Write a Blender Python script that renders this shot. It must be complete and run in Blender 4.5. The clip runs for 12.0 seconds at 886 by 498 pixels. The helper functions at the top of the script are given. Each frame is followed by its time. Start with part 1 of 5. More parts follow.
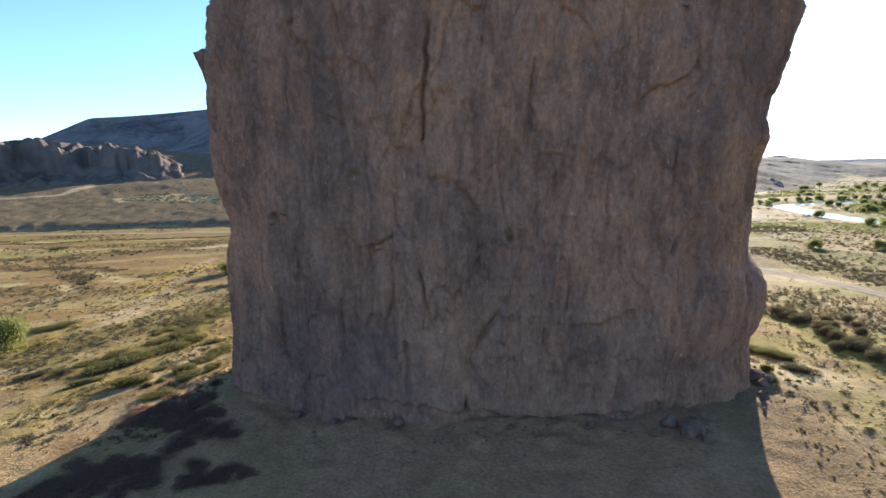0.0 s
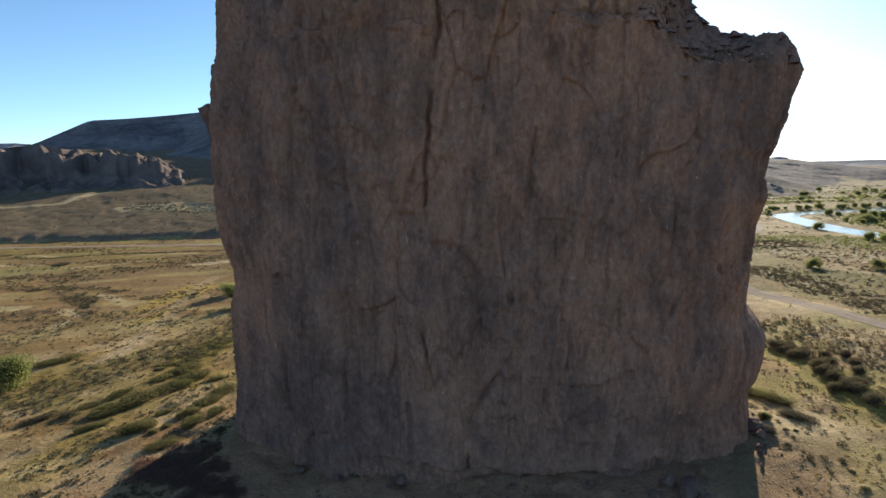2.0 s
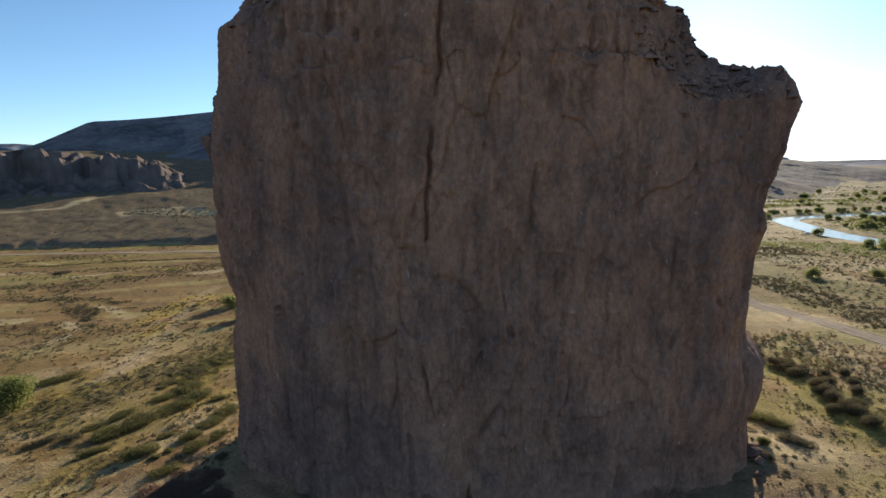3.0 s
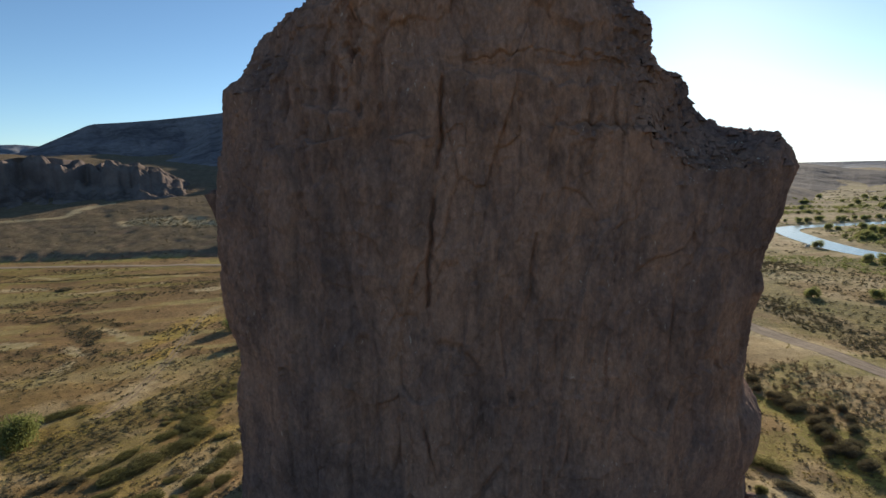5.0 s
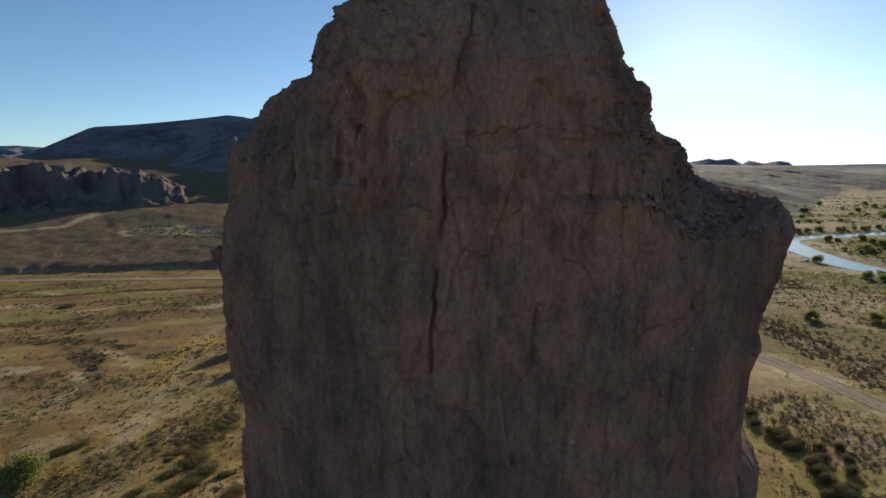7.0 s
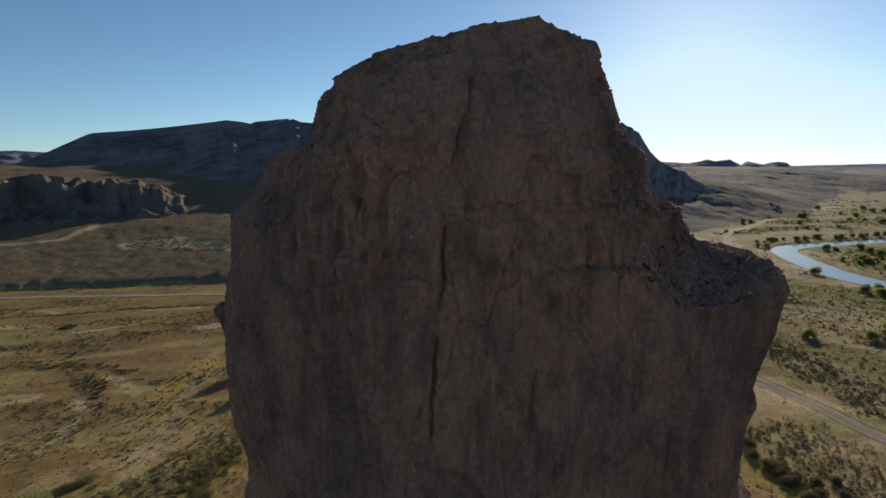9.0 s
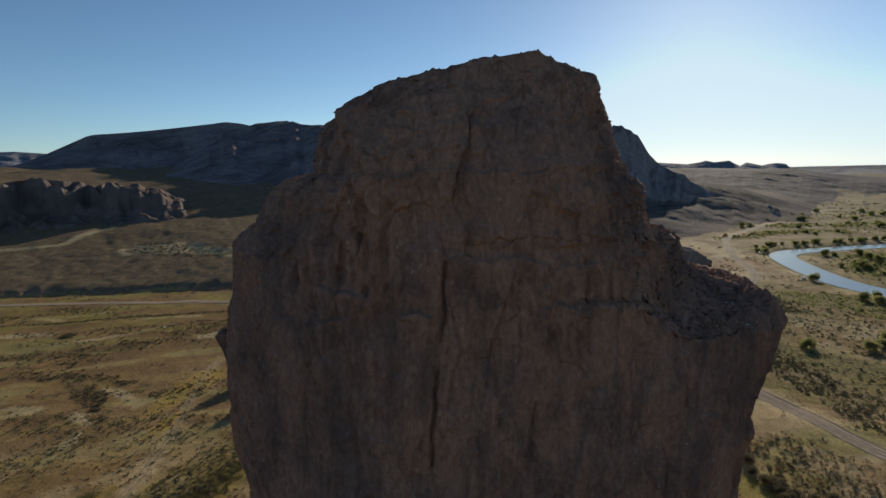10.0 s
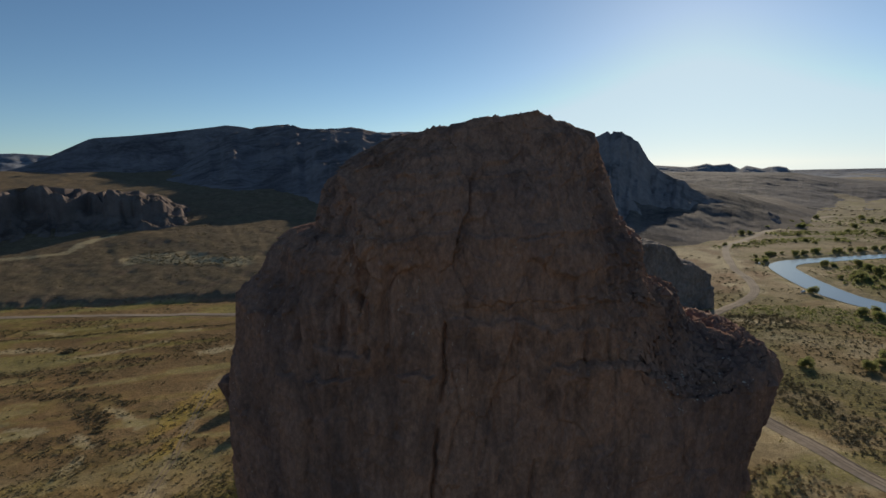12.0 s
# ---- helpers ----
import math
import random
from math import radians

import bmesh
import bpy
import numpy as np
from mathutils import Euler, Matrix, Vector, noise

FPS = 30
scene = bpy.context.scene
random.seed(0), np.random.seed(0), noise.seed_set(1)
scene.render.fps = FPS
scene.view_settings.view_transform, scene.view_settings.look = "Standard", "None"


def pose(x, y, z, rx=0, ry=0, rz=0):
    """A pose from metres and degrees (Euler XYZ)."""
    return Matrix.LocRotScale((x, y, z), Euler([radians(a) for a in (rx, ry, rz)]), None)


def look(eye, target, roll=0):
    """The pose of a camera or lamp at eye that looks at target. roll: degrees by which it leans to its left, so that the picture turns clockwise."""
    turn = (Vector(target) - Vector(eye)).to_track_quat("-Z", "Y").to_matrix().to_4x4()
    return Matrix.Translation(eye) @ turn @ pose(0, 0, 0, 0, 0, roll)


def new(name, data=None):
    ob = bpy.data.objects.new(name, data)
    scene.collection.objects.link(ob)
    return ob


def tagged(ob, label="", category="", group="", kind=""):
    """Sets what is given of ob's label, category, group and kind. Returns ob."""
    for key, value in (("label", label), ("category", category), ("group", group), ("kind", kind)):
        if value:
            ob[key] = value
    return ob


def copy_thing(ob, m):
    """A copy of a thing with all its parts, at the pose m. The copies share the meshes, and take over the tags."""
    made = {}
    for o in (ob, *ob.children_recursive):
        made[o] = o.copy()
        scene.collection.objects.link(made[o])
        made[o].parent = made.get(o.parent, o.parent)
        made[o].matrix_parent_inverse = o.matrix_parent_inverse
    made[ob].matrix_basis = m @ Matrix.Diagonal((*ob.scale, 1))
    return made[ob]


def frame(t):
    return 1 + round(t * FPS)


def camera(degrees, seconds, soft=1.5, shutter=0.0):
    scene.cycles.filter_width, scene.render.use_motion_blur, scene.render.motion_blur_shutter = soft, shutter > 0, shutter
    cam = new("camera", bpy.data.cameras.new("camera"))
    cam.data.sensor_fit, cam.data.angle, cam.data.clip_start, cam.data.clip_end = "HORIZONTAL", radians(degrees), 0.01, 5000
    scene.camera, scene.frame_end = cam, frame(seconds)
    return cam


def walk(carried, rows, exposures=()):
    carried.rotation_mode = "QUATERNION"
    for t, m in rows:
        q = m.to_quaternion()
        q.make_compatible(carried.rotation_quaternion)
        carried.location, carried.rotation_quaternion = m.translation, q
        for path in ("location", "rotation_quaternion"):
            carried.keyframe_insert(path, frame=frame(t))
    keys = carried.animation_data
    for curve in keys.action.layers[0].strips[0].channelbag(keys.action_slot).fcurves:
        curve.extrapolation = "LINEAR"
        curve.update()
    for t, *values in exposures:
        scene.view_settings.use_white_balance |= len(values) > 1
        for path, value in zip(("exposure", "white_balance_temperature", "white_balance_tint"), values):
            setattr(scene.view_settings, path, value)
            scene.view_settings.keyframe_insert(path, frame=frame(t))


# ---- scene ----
cam = camera(76.19, 12.0)
# seconds, eye x y z in metres, pitch, yaw, roll in degrees
ROWS = [
    (0.0, 0.00, -0.00, 51.00, -8.004, 0.000, 1.111),
    (0.5, 0.01, 0.09, 54.02, -8.017, 0.016, 1.085),
    (1.0, -0.03, 0.12, 57.02, -8.016, 0.016, 1.046),
    (1.5, -0.15, 0.16, 59.91, -8.060, 0.016, 1.075),
    (2.0, -0.15, 0.24, 62.99, -8.079, 0.006, 1.089),
    (2.5, -0.21, 0.33, 66.25, -8.111, 0.008, 1.108),
    (3.0, -0.20, 0.44, 69.56, -8.169, 0.008, 1.123),
    (5.0, -0.20, 0.62, 82.32, -8.257, 0.051, 1.121),
    (5.5, -0.30, 0.66, 85.59, -8.255, 0.046, 1.079),
    (6.0, -0.46, 0.62, 88.80, -8.229, 0.021, 0.974),
    (6.5, -0.54, 0.59, 91.97, -8.231, 0.042, 0.930),
    (7.0, -0.43, 0.70, 95.22, -8.255, 0.072, 0.962),
    (9.0, -0.20, 0.73, 108.19, -8.204, 0.003, 1.292),
    (9.5, -0.31, 0.75, 111.38, -8.221, -0.042, 1.288),
    (10.0, -0.27, 0.71, 114.54, -8.188, -0.063, 1.303),
    (10.5, -0.18, 0.72, 117.54, -8.171, -0.040, 1.315),
    (11.0, -0.02, 0.84, 120.52, -8.145, -0.036, 1.280),
    (11.5, -0.05, 0.88, 123.38, -8.129, -0.012, 1.244),
    (12.0, -0.06, 0.77, 126.00, -8.114, -0.039, 1.195),
]
walk(cam, [(t, pose(x, y, z, 90 + pitch, 0, yaw) @ pose(0, 0, 0, 0, 0, -roll)) for t, x, y, z, pitch, yaw, roll in ROWS],
     exposures=[(0.0, 1.78, 6250, 10), (0.4, 1.36, 6250, 10), (1.0, 1.22, 6300, 10), (2.5, 1.03, 6500, 10), (5.0, 0.65, 6550, 10), (7.0, 0.43, 6550, 10), (9.0, 0.18, 6550, 10), (12.0, -0.08, 6550, 10)])

# ---- light ----
SUN_AZ, SUN_EL = 24.0, 14.0  # degrees clockwise from +y, degrees above the horizon
world = bpy.data.worlds.new("sky")
scene.world = world
world.use_nodes = True
wn = world.node_tree.nodes
sky = wn.new("ShaderNodeTexSky")
sky.sky_type = "NISHITA"
sky.sun_disc = False
sky.sun_elevation, sky.sun_rotation = radians(SUN_EL), radians(SUN_AZ)
sky.altitude, sky.air_density, sky.dust_density, sky.ozone_density = 1500, 0.85, 0.36, 3.1
wn["Background"].inputs["Strength"].default_value = 0.095
tint = wn.new("ShaderNodeMix")
tint.data_type, tint.blend_type = "RGBA", "MULTIPLY"
tint.inputs[0].default_value = 1.0
tint.inputs[7].default_value = (1.02, 1.05, 1.0, 1)
world.node_tree.links.new(sky.outputs["Color"], tint.inputs[6])
# the sky's brightness is capped, with a fifth of the full colour mixed back
low = wn.new("ShaderNodeVectorMath")
low.operation = "MINIMUM"
low.inputs[1].default_value = (6.5, 8.1, 9.0)
soft_sky = wn.new("ShaderNodeMix")
soft_sky.data_type = "RGBA"
soft_sky.inputs[0].default_value = 0.2
world.node_tree.links.new(tint.outputs[2], low.inputs[0])
world.node_tree.links.new(low.outputs[0], soft_sky.inputs[6])
world.node_tree.links.new(tint.outputs[2], soft_sky.inputs[7])
world.node_tree.links.new(soft_sky.outputs[2], wn["Background"].inputs["Color"])

sun_lamp = bpy.data.lights.new("sun", "SUN")
sun_lamp.energy, sun_lamp.angle, sun_lamp.color = 4.8, radians(0.53), (1.0, 0.89, 0.71)
sun = new("sun", sun_lamp)
SUN_DIR = Vector((math.sin(radians(SUN_AZ)) * math.cos(radians(SUN_EL)), math.cos(radians(SUN_AZ)) * math.cos(radians(SUN_EL)), math.sin(radians(SUN_EL))))
sun.matrix_world = look(SUN_DIR * 900, (0, 0, 0))


# ---- noise on arrays ----
def hash3(i, j, k, seed):
    n = (i.astype(np.int64) * 374761393 + j.astype(np.int64) * 668265263 + k.astype(np.int64) * 2147483647 + seed * 1274126177) & 0xFFFFFFFF
    n = ((n ^ (n >> 13)) * 1274126177) & 0xFFFFFFFF
    n = ((n ^ (n >> 16)) * 2246822519) & 0xFFFFFFFF
    return ((n ^ (n >> 15)) & 0xFFFFFF) / float(0xFFFFFF)


def vnoise(x, y, z=None, seed=0):
    """Smooth noise from -1 to 1."""
    z = np.zeros_like(x) if z is None else z
    ix, iy, iz = np.floor(x), np.floor(y), np.floor(z)
    fx, fy, fz = x - ix, y - iy, z - iz
    fx, fy, fz = (f * f * f * (f * (f * 6 - 15) + 10) for f in (fx, fy, fz))
    total = 0
    for a in (0, 1):
        for b in (0, 1):
            for c in (0, 1):
                w = (fx if a else 1 - fx) * (fy if b else 1 - fy) * (fz if c else 1 - fz)
                total = total + w * hash3(ix + a, iy + b, iz + c, seed)
    return total * 2 - 1


def fbm(x, y, z=None, octaves=4, seed=0, gain=0.5):
    z = np.zeros_like(x) if z is None else z
    total, amp, size = 0, 1.0, 0.0
    for o in range(octaves):
        s = 2.03 ** o
        total = total + amp * vnoise(x * s + 7.3 * o, y * s - 3.1 * o, z * s + 1.7 * o, seed + o)
        size += amp
        amp *= gain
    return total / size * 1.6


def blocks(u, v, seed=0):
    """Boxy cells in a plane: nearness of the next cell's edge, a number of the own cell, and the place within it."""
    iu, iv = np.floor(u), np.floor(v)
    d1, d2, own = np.full_like(u, 9.0), np.full_like(u, 9.0), np.zeros_like(u)
    du, dv = np.zeros_like(u), np.zeros_like(u)
    flat = np.zeros_like(iu)
    for a in (-1, 0, 1):
        for b in (-1, 0, 1):
            i, j = iu + a, iv + b
            h = hash3(i, j, flat, seed)
            x, y = u - (i + h), v - (j + h * 7919 % 1.0)
            d = (np.abs(x) ** 3.5 + np.abs(y) ** 3.5) ** (1 / 3.5)
            near = d < d1
            d2 = np.where(near, d1, np.minimum(d2, d))
            own = np.where(near, h * 104729 % 1.0, own)
            du, dv = np.where(near, x, du), np.where(near, y, dv)
            d1 = np.where(near, d, d1)
    return d2 - d1, own, du, dv


def smooth(a, b, x):
    t = np.clip((x - a) / (b - a), 0, 1)
    return t * t * (3 - 2 * t)


# ---- materials ----
def shader(name, roughness=0.9):
    m = bpy.data.materials.new(name)
    m.use_nodes = True
    p = m.node_tree.nodes["Principled BSDF"]
    p.inputs["Roughness"].default_value = roughness
    p.inputs["Specular IOR Level"].default_value = 0.035
    return m, m.node_tree.nodes, m.node_tree.links, p


def coords(nodes, links, scale):
    g = nodes.new("ShaderNodeNewGeometry")
    v = nodes.new("ShaderNodeVectorMath")
    v.operation = "MULTIPLY"
    v.inputs[1].default_value = scale
    links.new(g.outputs["Position"], v.inputs[0])
    return v.outputs[0]


def noise_node(nodes, links, scale, detail=5, rough=0.6, distort=0.0):
    n = nodes.new("ShaderNodeTexNoise")
    n.inputs["Scale"].default_value = 1.0
    n.inputs["Detail"].default_value = detail
    n.inputs["Roughness"].default_value = rough
    n.inputs["Distortion"].default_value = distort
    links.new(coords(nodes, links, scale), n.inputs["Vector"])
    return n.outputs["Fac"]


def ramp(nodes, links, source, stops):
    r = nodes.new("ShaderNodeValToRGB")
    e = r.color_ramp.elements
    while len(e) < len(stops):
        e.new(0.5)
    for el, (at, col) in zip(e, stops):
        el.position, el.color = at, (*col, 1) if len(col) == 3 else col
    links.new(source, r.inputs[0])
    return r.outputs[0]


def grey(a, b):
    return [(a, (0, 0, 0)), (b, (1, 1, 1))]


def mixed(nodes, links, fac, a, b, mode="MIX"):
    n = nodes.new("ShaderNodeMix")
    n.data_type, n.blend_type = "RGBA", mode
    for sock, val in ((n.inputs[0], fac), (n.inputs[6], a), (n.inputs[7], b)):
        if isinstance(val, bpy.types.NodeSocket):
            links.new(val, sock)
        elif isinstance(val, tuple):
            sock.default_value = (*val, 1)
        else:
            sock.default_value = val
    return n.outputs[2]


def times(nodes, links, a, b):
    n = nodes.new("ShaderNodeMath")
    n.operation = "MULTIPLY"
    for sock, val in zip(n.inputs, (a, b)):
        if isinstance(val, bpy.types.NodeSocket):
            links.new(val, sock)
        else:
            sock.default_value = val
    return n.outputs[0]


def bump(nodes, links, p, source, strength, distance):
    b = nodes.new("ShaderNodeBump")
    b.inputs["Strength"].default_value, b.inputs["Distance"].default_value = strength, distance
    links.new(source, b.inputs["Height"])
    old = p.inputs["Normal"].links
    if old:
        links.new(old[0].from_socket, b.inputs["Normal"])
    links.new(b.outputs[0], p.inputs["Normal"])


def attribute(nodes, name):
    a = nodes.new("ShaderNodeAttribute")
    a.attribute_name = name
    return a.outputs["Fac"]


def rock_material(name, tones, grain=1.0, dark=(0.06, 0.05, 0.05)):
    """Weathered volcanic rock: broad grey and brown fields, short streaks, dark varnish, pale scars and flecks."""
    m, n, l, p = shader(name, 0.92)
    g = grain
    field = noise_node(n, l, (0.042 / g, 0.042 / g, 0.026 / g), 5, 0.6, 0.6)
    blotch = noise_node(n, l, (0.13 / g, 0.13 / g, 0.07 / g), 7, 0.68, 0.5)
    streak = noise_node(n, l, (0.5 / g, 0.5 / g, 0.1 / g), 6, 0.66, 0.35)
    drip = noise_node(n, l, (0.16 / g, 0.16 / g, 0.022 / g), 5, 0.6, 0.4)
    fine = noise_node(n, l, (1.1 / g, 1.1 / g, 0.7 / g), 8, 0.74, 0.2)
    fleck = noise_node(n, l, (1.5 / g, 1.5 / g, 0.55 / g), 4, 0.6, 0.5)
    where = noise_node(n, l, (0.09 / g, 0.09 / g, 0.06 / g), 3, 0.5)
    c = ramp(n, l, field, [(0.36, tones[0]), (0.48, tones[1]), (0.6, tones[2]), (0.72, tones[1])])
    c = mixed(n, l, times(n, l, ramp(n, l, blotch, grey(0.5, 0.64)), 0.5), c, dark)
    c = mixed(n, l, times(n, l, ramp(n, l, blotch, [(0.34, (1, 1, 1)), (0.46, (0, 0, 0))]), 0.45), c, tones[2])
    c = mixed(n, l, times(n, l, ramp(n, l, drip, grey(0.55, 0.68)), 0.35), c, dark)
    c = mixed(n, l, times(n, l, ramp(n, l, streak, grey(0.52, 0.68)), 0.4), c, dark)
    c = mixed(n, l, times(n, l, ramp(n, l, fleck, grey(0.64, 0.7)), times(n, l, ramp(n, l, where, grey(0.5, 0.62)), 0.8)), c, tones[3])
    c = mixed(n, l, 0.6, c, ramp(n, l, fine, [(0.34, (0.5, 0.5, 0.5)), (0.5, (0.95, 0.94, 0.92)), (0.66, (1.5, 1.46, 1.4))]), "MULTIPLY")
    l.new(c, p.inputs["Base Color"])
    bump(n, l, p, fine, 0.5, 0.35 * g)
    bump(n, l, p, streak, 0.3, 0.5 * g)
    return m


MAT_ROCK = rock_material("monolith_rock", [(0.205, 0.125, 0.1), (0.29, 0.165, 0.12), (0.385, 0.208, 0.138), (0.6, 0.46, 0.36)], dark=(0.1, 0.065, 0.055))
MAT_CLIFF = rock_material("cliff_rock", [(0.18, 0.145, 0.128), (0.23, 0.182, 0.155), (0.28, 0.217, 0.18), (0.4, 0.33, 0.275)], 3.0, (0.1, 0.085, 0.08))
MAT_STONE = rock_material("boulder_rock", [(0.135, 0.088, 0.07), (0.18, 0.115, 0.09), (0.225, 0.145, 0.11), (0.36, 0.28, 0.22)], 0.4, (0.08, 0.055, 0.046))


def ground_material():
    m, n, l, p = shader("steppe_soil", 0.95)
    large = noise_node(n, l, (0.012, 0.012, 0.012), 6, 0.6, 0.5)
    mid = noise_node(n, l, (0.09, 0.09, 0.09), 6, 0.65, 0.3)
    small = noise_node(n, l, (1.5, 1.5, 1.5), 6, 0.7)
    tuft = noise_node(n, l, (0.75, 0.75, 0.75), 4, 0.7)
    weave = noise_node(n, l, (0.2, 0.2, 0.2), 4, 0.65, 0.3)
    c = ramp(n, l, large, [(0.3, (0.15, 0.097, 0.053)), (0.5, (0.21, 0.14, 0.077)), (0.68, (0.275, 0.192, 0.112))])
    c = mixed(n, l, times(n, l, ramp(n, l, mid, grey(0.5, 0.66)), 0.3), c, (0.33, 0.25, 0.15))
    c = mixed(n, l, times(n, l, attribute(n, "red"), 0.85), c, (0.29, 0.155, 0.115))
    c = mixed(n, l, times(n, l, attribute(n, "stony"), 0.85), c, ramp(n, l, mid, [(0.35, (0.115, 0.092, 0.074)), (0.65, (0.195, 0.155, 0.12))]))
    c = mixed(n, l, times(n, l, attribute(n, "pale"), 0.9), c, (0.46, 0.385, 0.27))
    # dry grass
    cover = times(n, l, attribute(n, "grass"), ramp(n, l, tuft, grey(0.28, 0.52)))
    grass = ramp(n, l, mid, [(0.35, (0.08, 0.075, 0.028)), (0.5, (0.155, 0.132, 0.048)), (0.66, (0.28, 0.215, 0.075))])
    c = mixed(n, l, cover, c, grass)
    yellow = times(n, l, attribute(n, "yellow"), ramp(n, l, tuft, grey(0.3, 0.6)))
    c = mixed(n, l, yellow, c, (0.42, 0.29, 0.08))
    fresh = times(n, l, attribute(n, "green"), ramp(n, l, tuft, grey(0.3, 0.55)))
    c = mixed(n, l, fresh, c, (0.2, 0.185, 0.06))
    # low dark growth between the tufts
    c = mixed(n, l, times(n, l, attribute(n, "scrub"), ramp(n, l, tuft, grey(0.5, 0.58))), c, (0.08, 0.068, 0.042))
    c = mixed(n, l, 0.5, c, ramp(n, l, weave, [(0.36, (0.74, 0.73, 0.72)), (0.64, (1.22, 1.22, 1.2))]), "MULTIPLY")
    c = mixed(n, l, 0.75, c, ramp(n, l, small, [(0.3, (0.5, 0.5, 0.5)), (0.7, (1.5, 1.46, 1.4))]), "MULTIPLY")
    c = mixed(n, l, 1.0, c, (1.18, 1.13, 0.94), "MULTIPLY")
    l.new(c, p.inputs["Base Color"])
    bump(n, l, p, small, 0.8, 0.3)
    bump(n, l, p, tuft, 0.5, 0.5)
    return m


MAT_GROUND = ground_material()


def slope_material(name, tones, rock, relief):
    """Mountain sides: soil on gentle slopes, rock where steep, dark growth in patches."""
    m, n, l, p = shader(name, 0.95)
    p.inputs["Specular IOR Level"].default_value = 0.008
    large = noise_node(n, l, (0.006, 0.006, 0.012), 7, 0.6, 0.5)
    small = noise_node(n, l, (0.06, 0.06, 0.06), 7, 0.75)
    c = ramp(n, l, large, [(0.3, tones[0]), (0.5, tones[1]), (0.7, tones[2])])
    patch = noise_node(n, l, (0.009, 0.009, 0.02), 8, 0.72, 0.6)
    c = mixed(n, l, times(n, l, ramp(n, l, patch, grey(0.46, 0.6)), 0.75), c, tuple(0.55 * k for k in tones[0]))
    g = n.new("ShaderNodeNewGeometry")
    s = n.new("ShaderNodeSeparateXYZ")
    l.new(g.outputs["Normal"], s.inputs[0])
    steep = ramp(n, l, s.outputs[2], [(0.62, (1, 1, 1)), (0.86, (0, 0, 0))])
    c = mixed(n, l, times(n, l, steep, 0.8), c, rock)
    c = mixed(n, l, 0.7, c, ramp(n, l, small, [(0.35, (0.7, 0.7, 0.7)), (0.65, (1.25, 1.25, 1.25))]), "MULTIPLY")
    l.new(c, p.inputs["Base Color"])
    bump(n, l, p, small, 0.5, relief)
    return m


# mesa and mountain tones are raised and greyed for the haze before them
MAT_SLOPE = slope_material("mountain_slope", [(0.16, 0.135, 0.132), (0.215, 0.18, 0.172), (0.285, 0.235, 0.215)], (0.225, 0.19, 0.19), 2.0)
MAT_BLUFF = slope_material("bluff_rock_and_soil", [(0.15, 0.115, 0.094), (0.195, 0.15, 0.122), (0.25, 0.195, 0.155)], (0.17, 0.135, 0.122), 1.5)
# hills across the valley: air haze is mixed into these lighter tones
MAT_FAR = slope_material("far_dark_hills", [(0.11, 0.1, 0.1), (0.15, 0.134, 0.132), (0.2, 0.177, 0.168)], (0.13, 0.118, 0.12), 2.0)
# pale bluish tones paint the haze onto the farthest hills
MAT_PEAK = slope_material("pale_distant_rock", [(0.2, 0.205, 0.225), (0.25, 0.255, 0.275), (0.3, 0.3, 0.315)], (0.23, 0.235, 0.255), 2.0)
# butte rock lightened to paint in the haze before it
MAT_BUTTE = slope_material("butte_tuff", [(0.19, 0.162, 0.152), (0.25, 0.21, 0.195), (0.32, 0.265, 0.24)], (0.27, 0.23, 0.22), 2.0)
MAT_HILL = slope_material("dark_hill_soil", [(0.115, 0.095, 0.085), (0.165, 0.136, 0.118), (0.23, 0.187, 0.156)], (0.16, 0.13, 0.115), 2.0)


def simple_material(name, lo, hi, scale, roughness=0.9, relief=0.1):
    m, n, l, p = shader(name, roughness)
    a = noise_node(n, l, (scale, scale, scale), 6, 0.7)
    b = noise_node(n, l, (scale * 0.08,) * 3, 4, 0.6)
    c = ramp(n, l, a, [(0.3, lo), (0.7, hi)])
    c = mixed(n, l, 0.5, c, ramp(n, l, b, [(0.3, (0.7, 0.7, 0.7)), (0.7, (1.25, 1.25, 1.25))]), "MULTIPLY")
    l.new(c, p.inputs["Base Color"])
    if relief:
        bump(n, l, p, a, 0.5, relief)
    return m


MAT_ROAD = simple_material("gravel_road", (0.27, 0.205, 0.145), (0.4, 0.315, 0.23), 0.35, 0.95, 0.1)
MAT_TRACK = simple_material("dirt_track", (0.24, 0.17, 0.1), (0.36, 0.27, 0.17), 0.5, 0.95, 0.1)
# colour for small stones that stand in for sunlit specks on the shoulder
MAT_GLINT = simple_material("pale_stone", (0.42, 0.33, 0.25), (0.62, 0.5, 0.39), 1.5, 0.9, 0.05)


def water_material():
    m, n, l, p = shader("river_water", 0.16)
    p.inputs["Base Color"].default_value = (0.2, 0.22, 0.21, 1)
    p.inputs["IOR"].default_value = 1.33
    p.inputs["Specular IOR Level"].default_value = 0.5
    bump(n, l, p, noise_node(n, l, (0.5, 0.5, 0.5), 3, 0.5), 0.12, 0.15)
    return m


MAT_WATER = water_material()


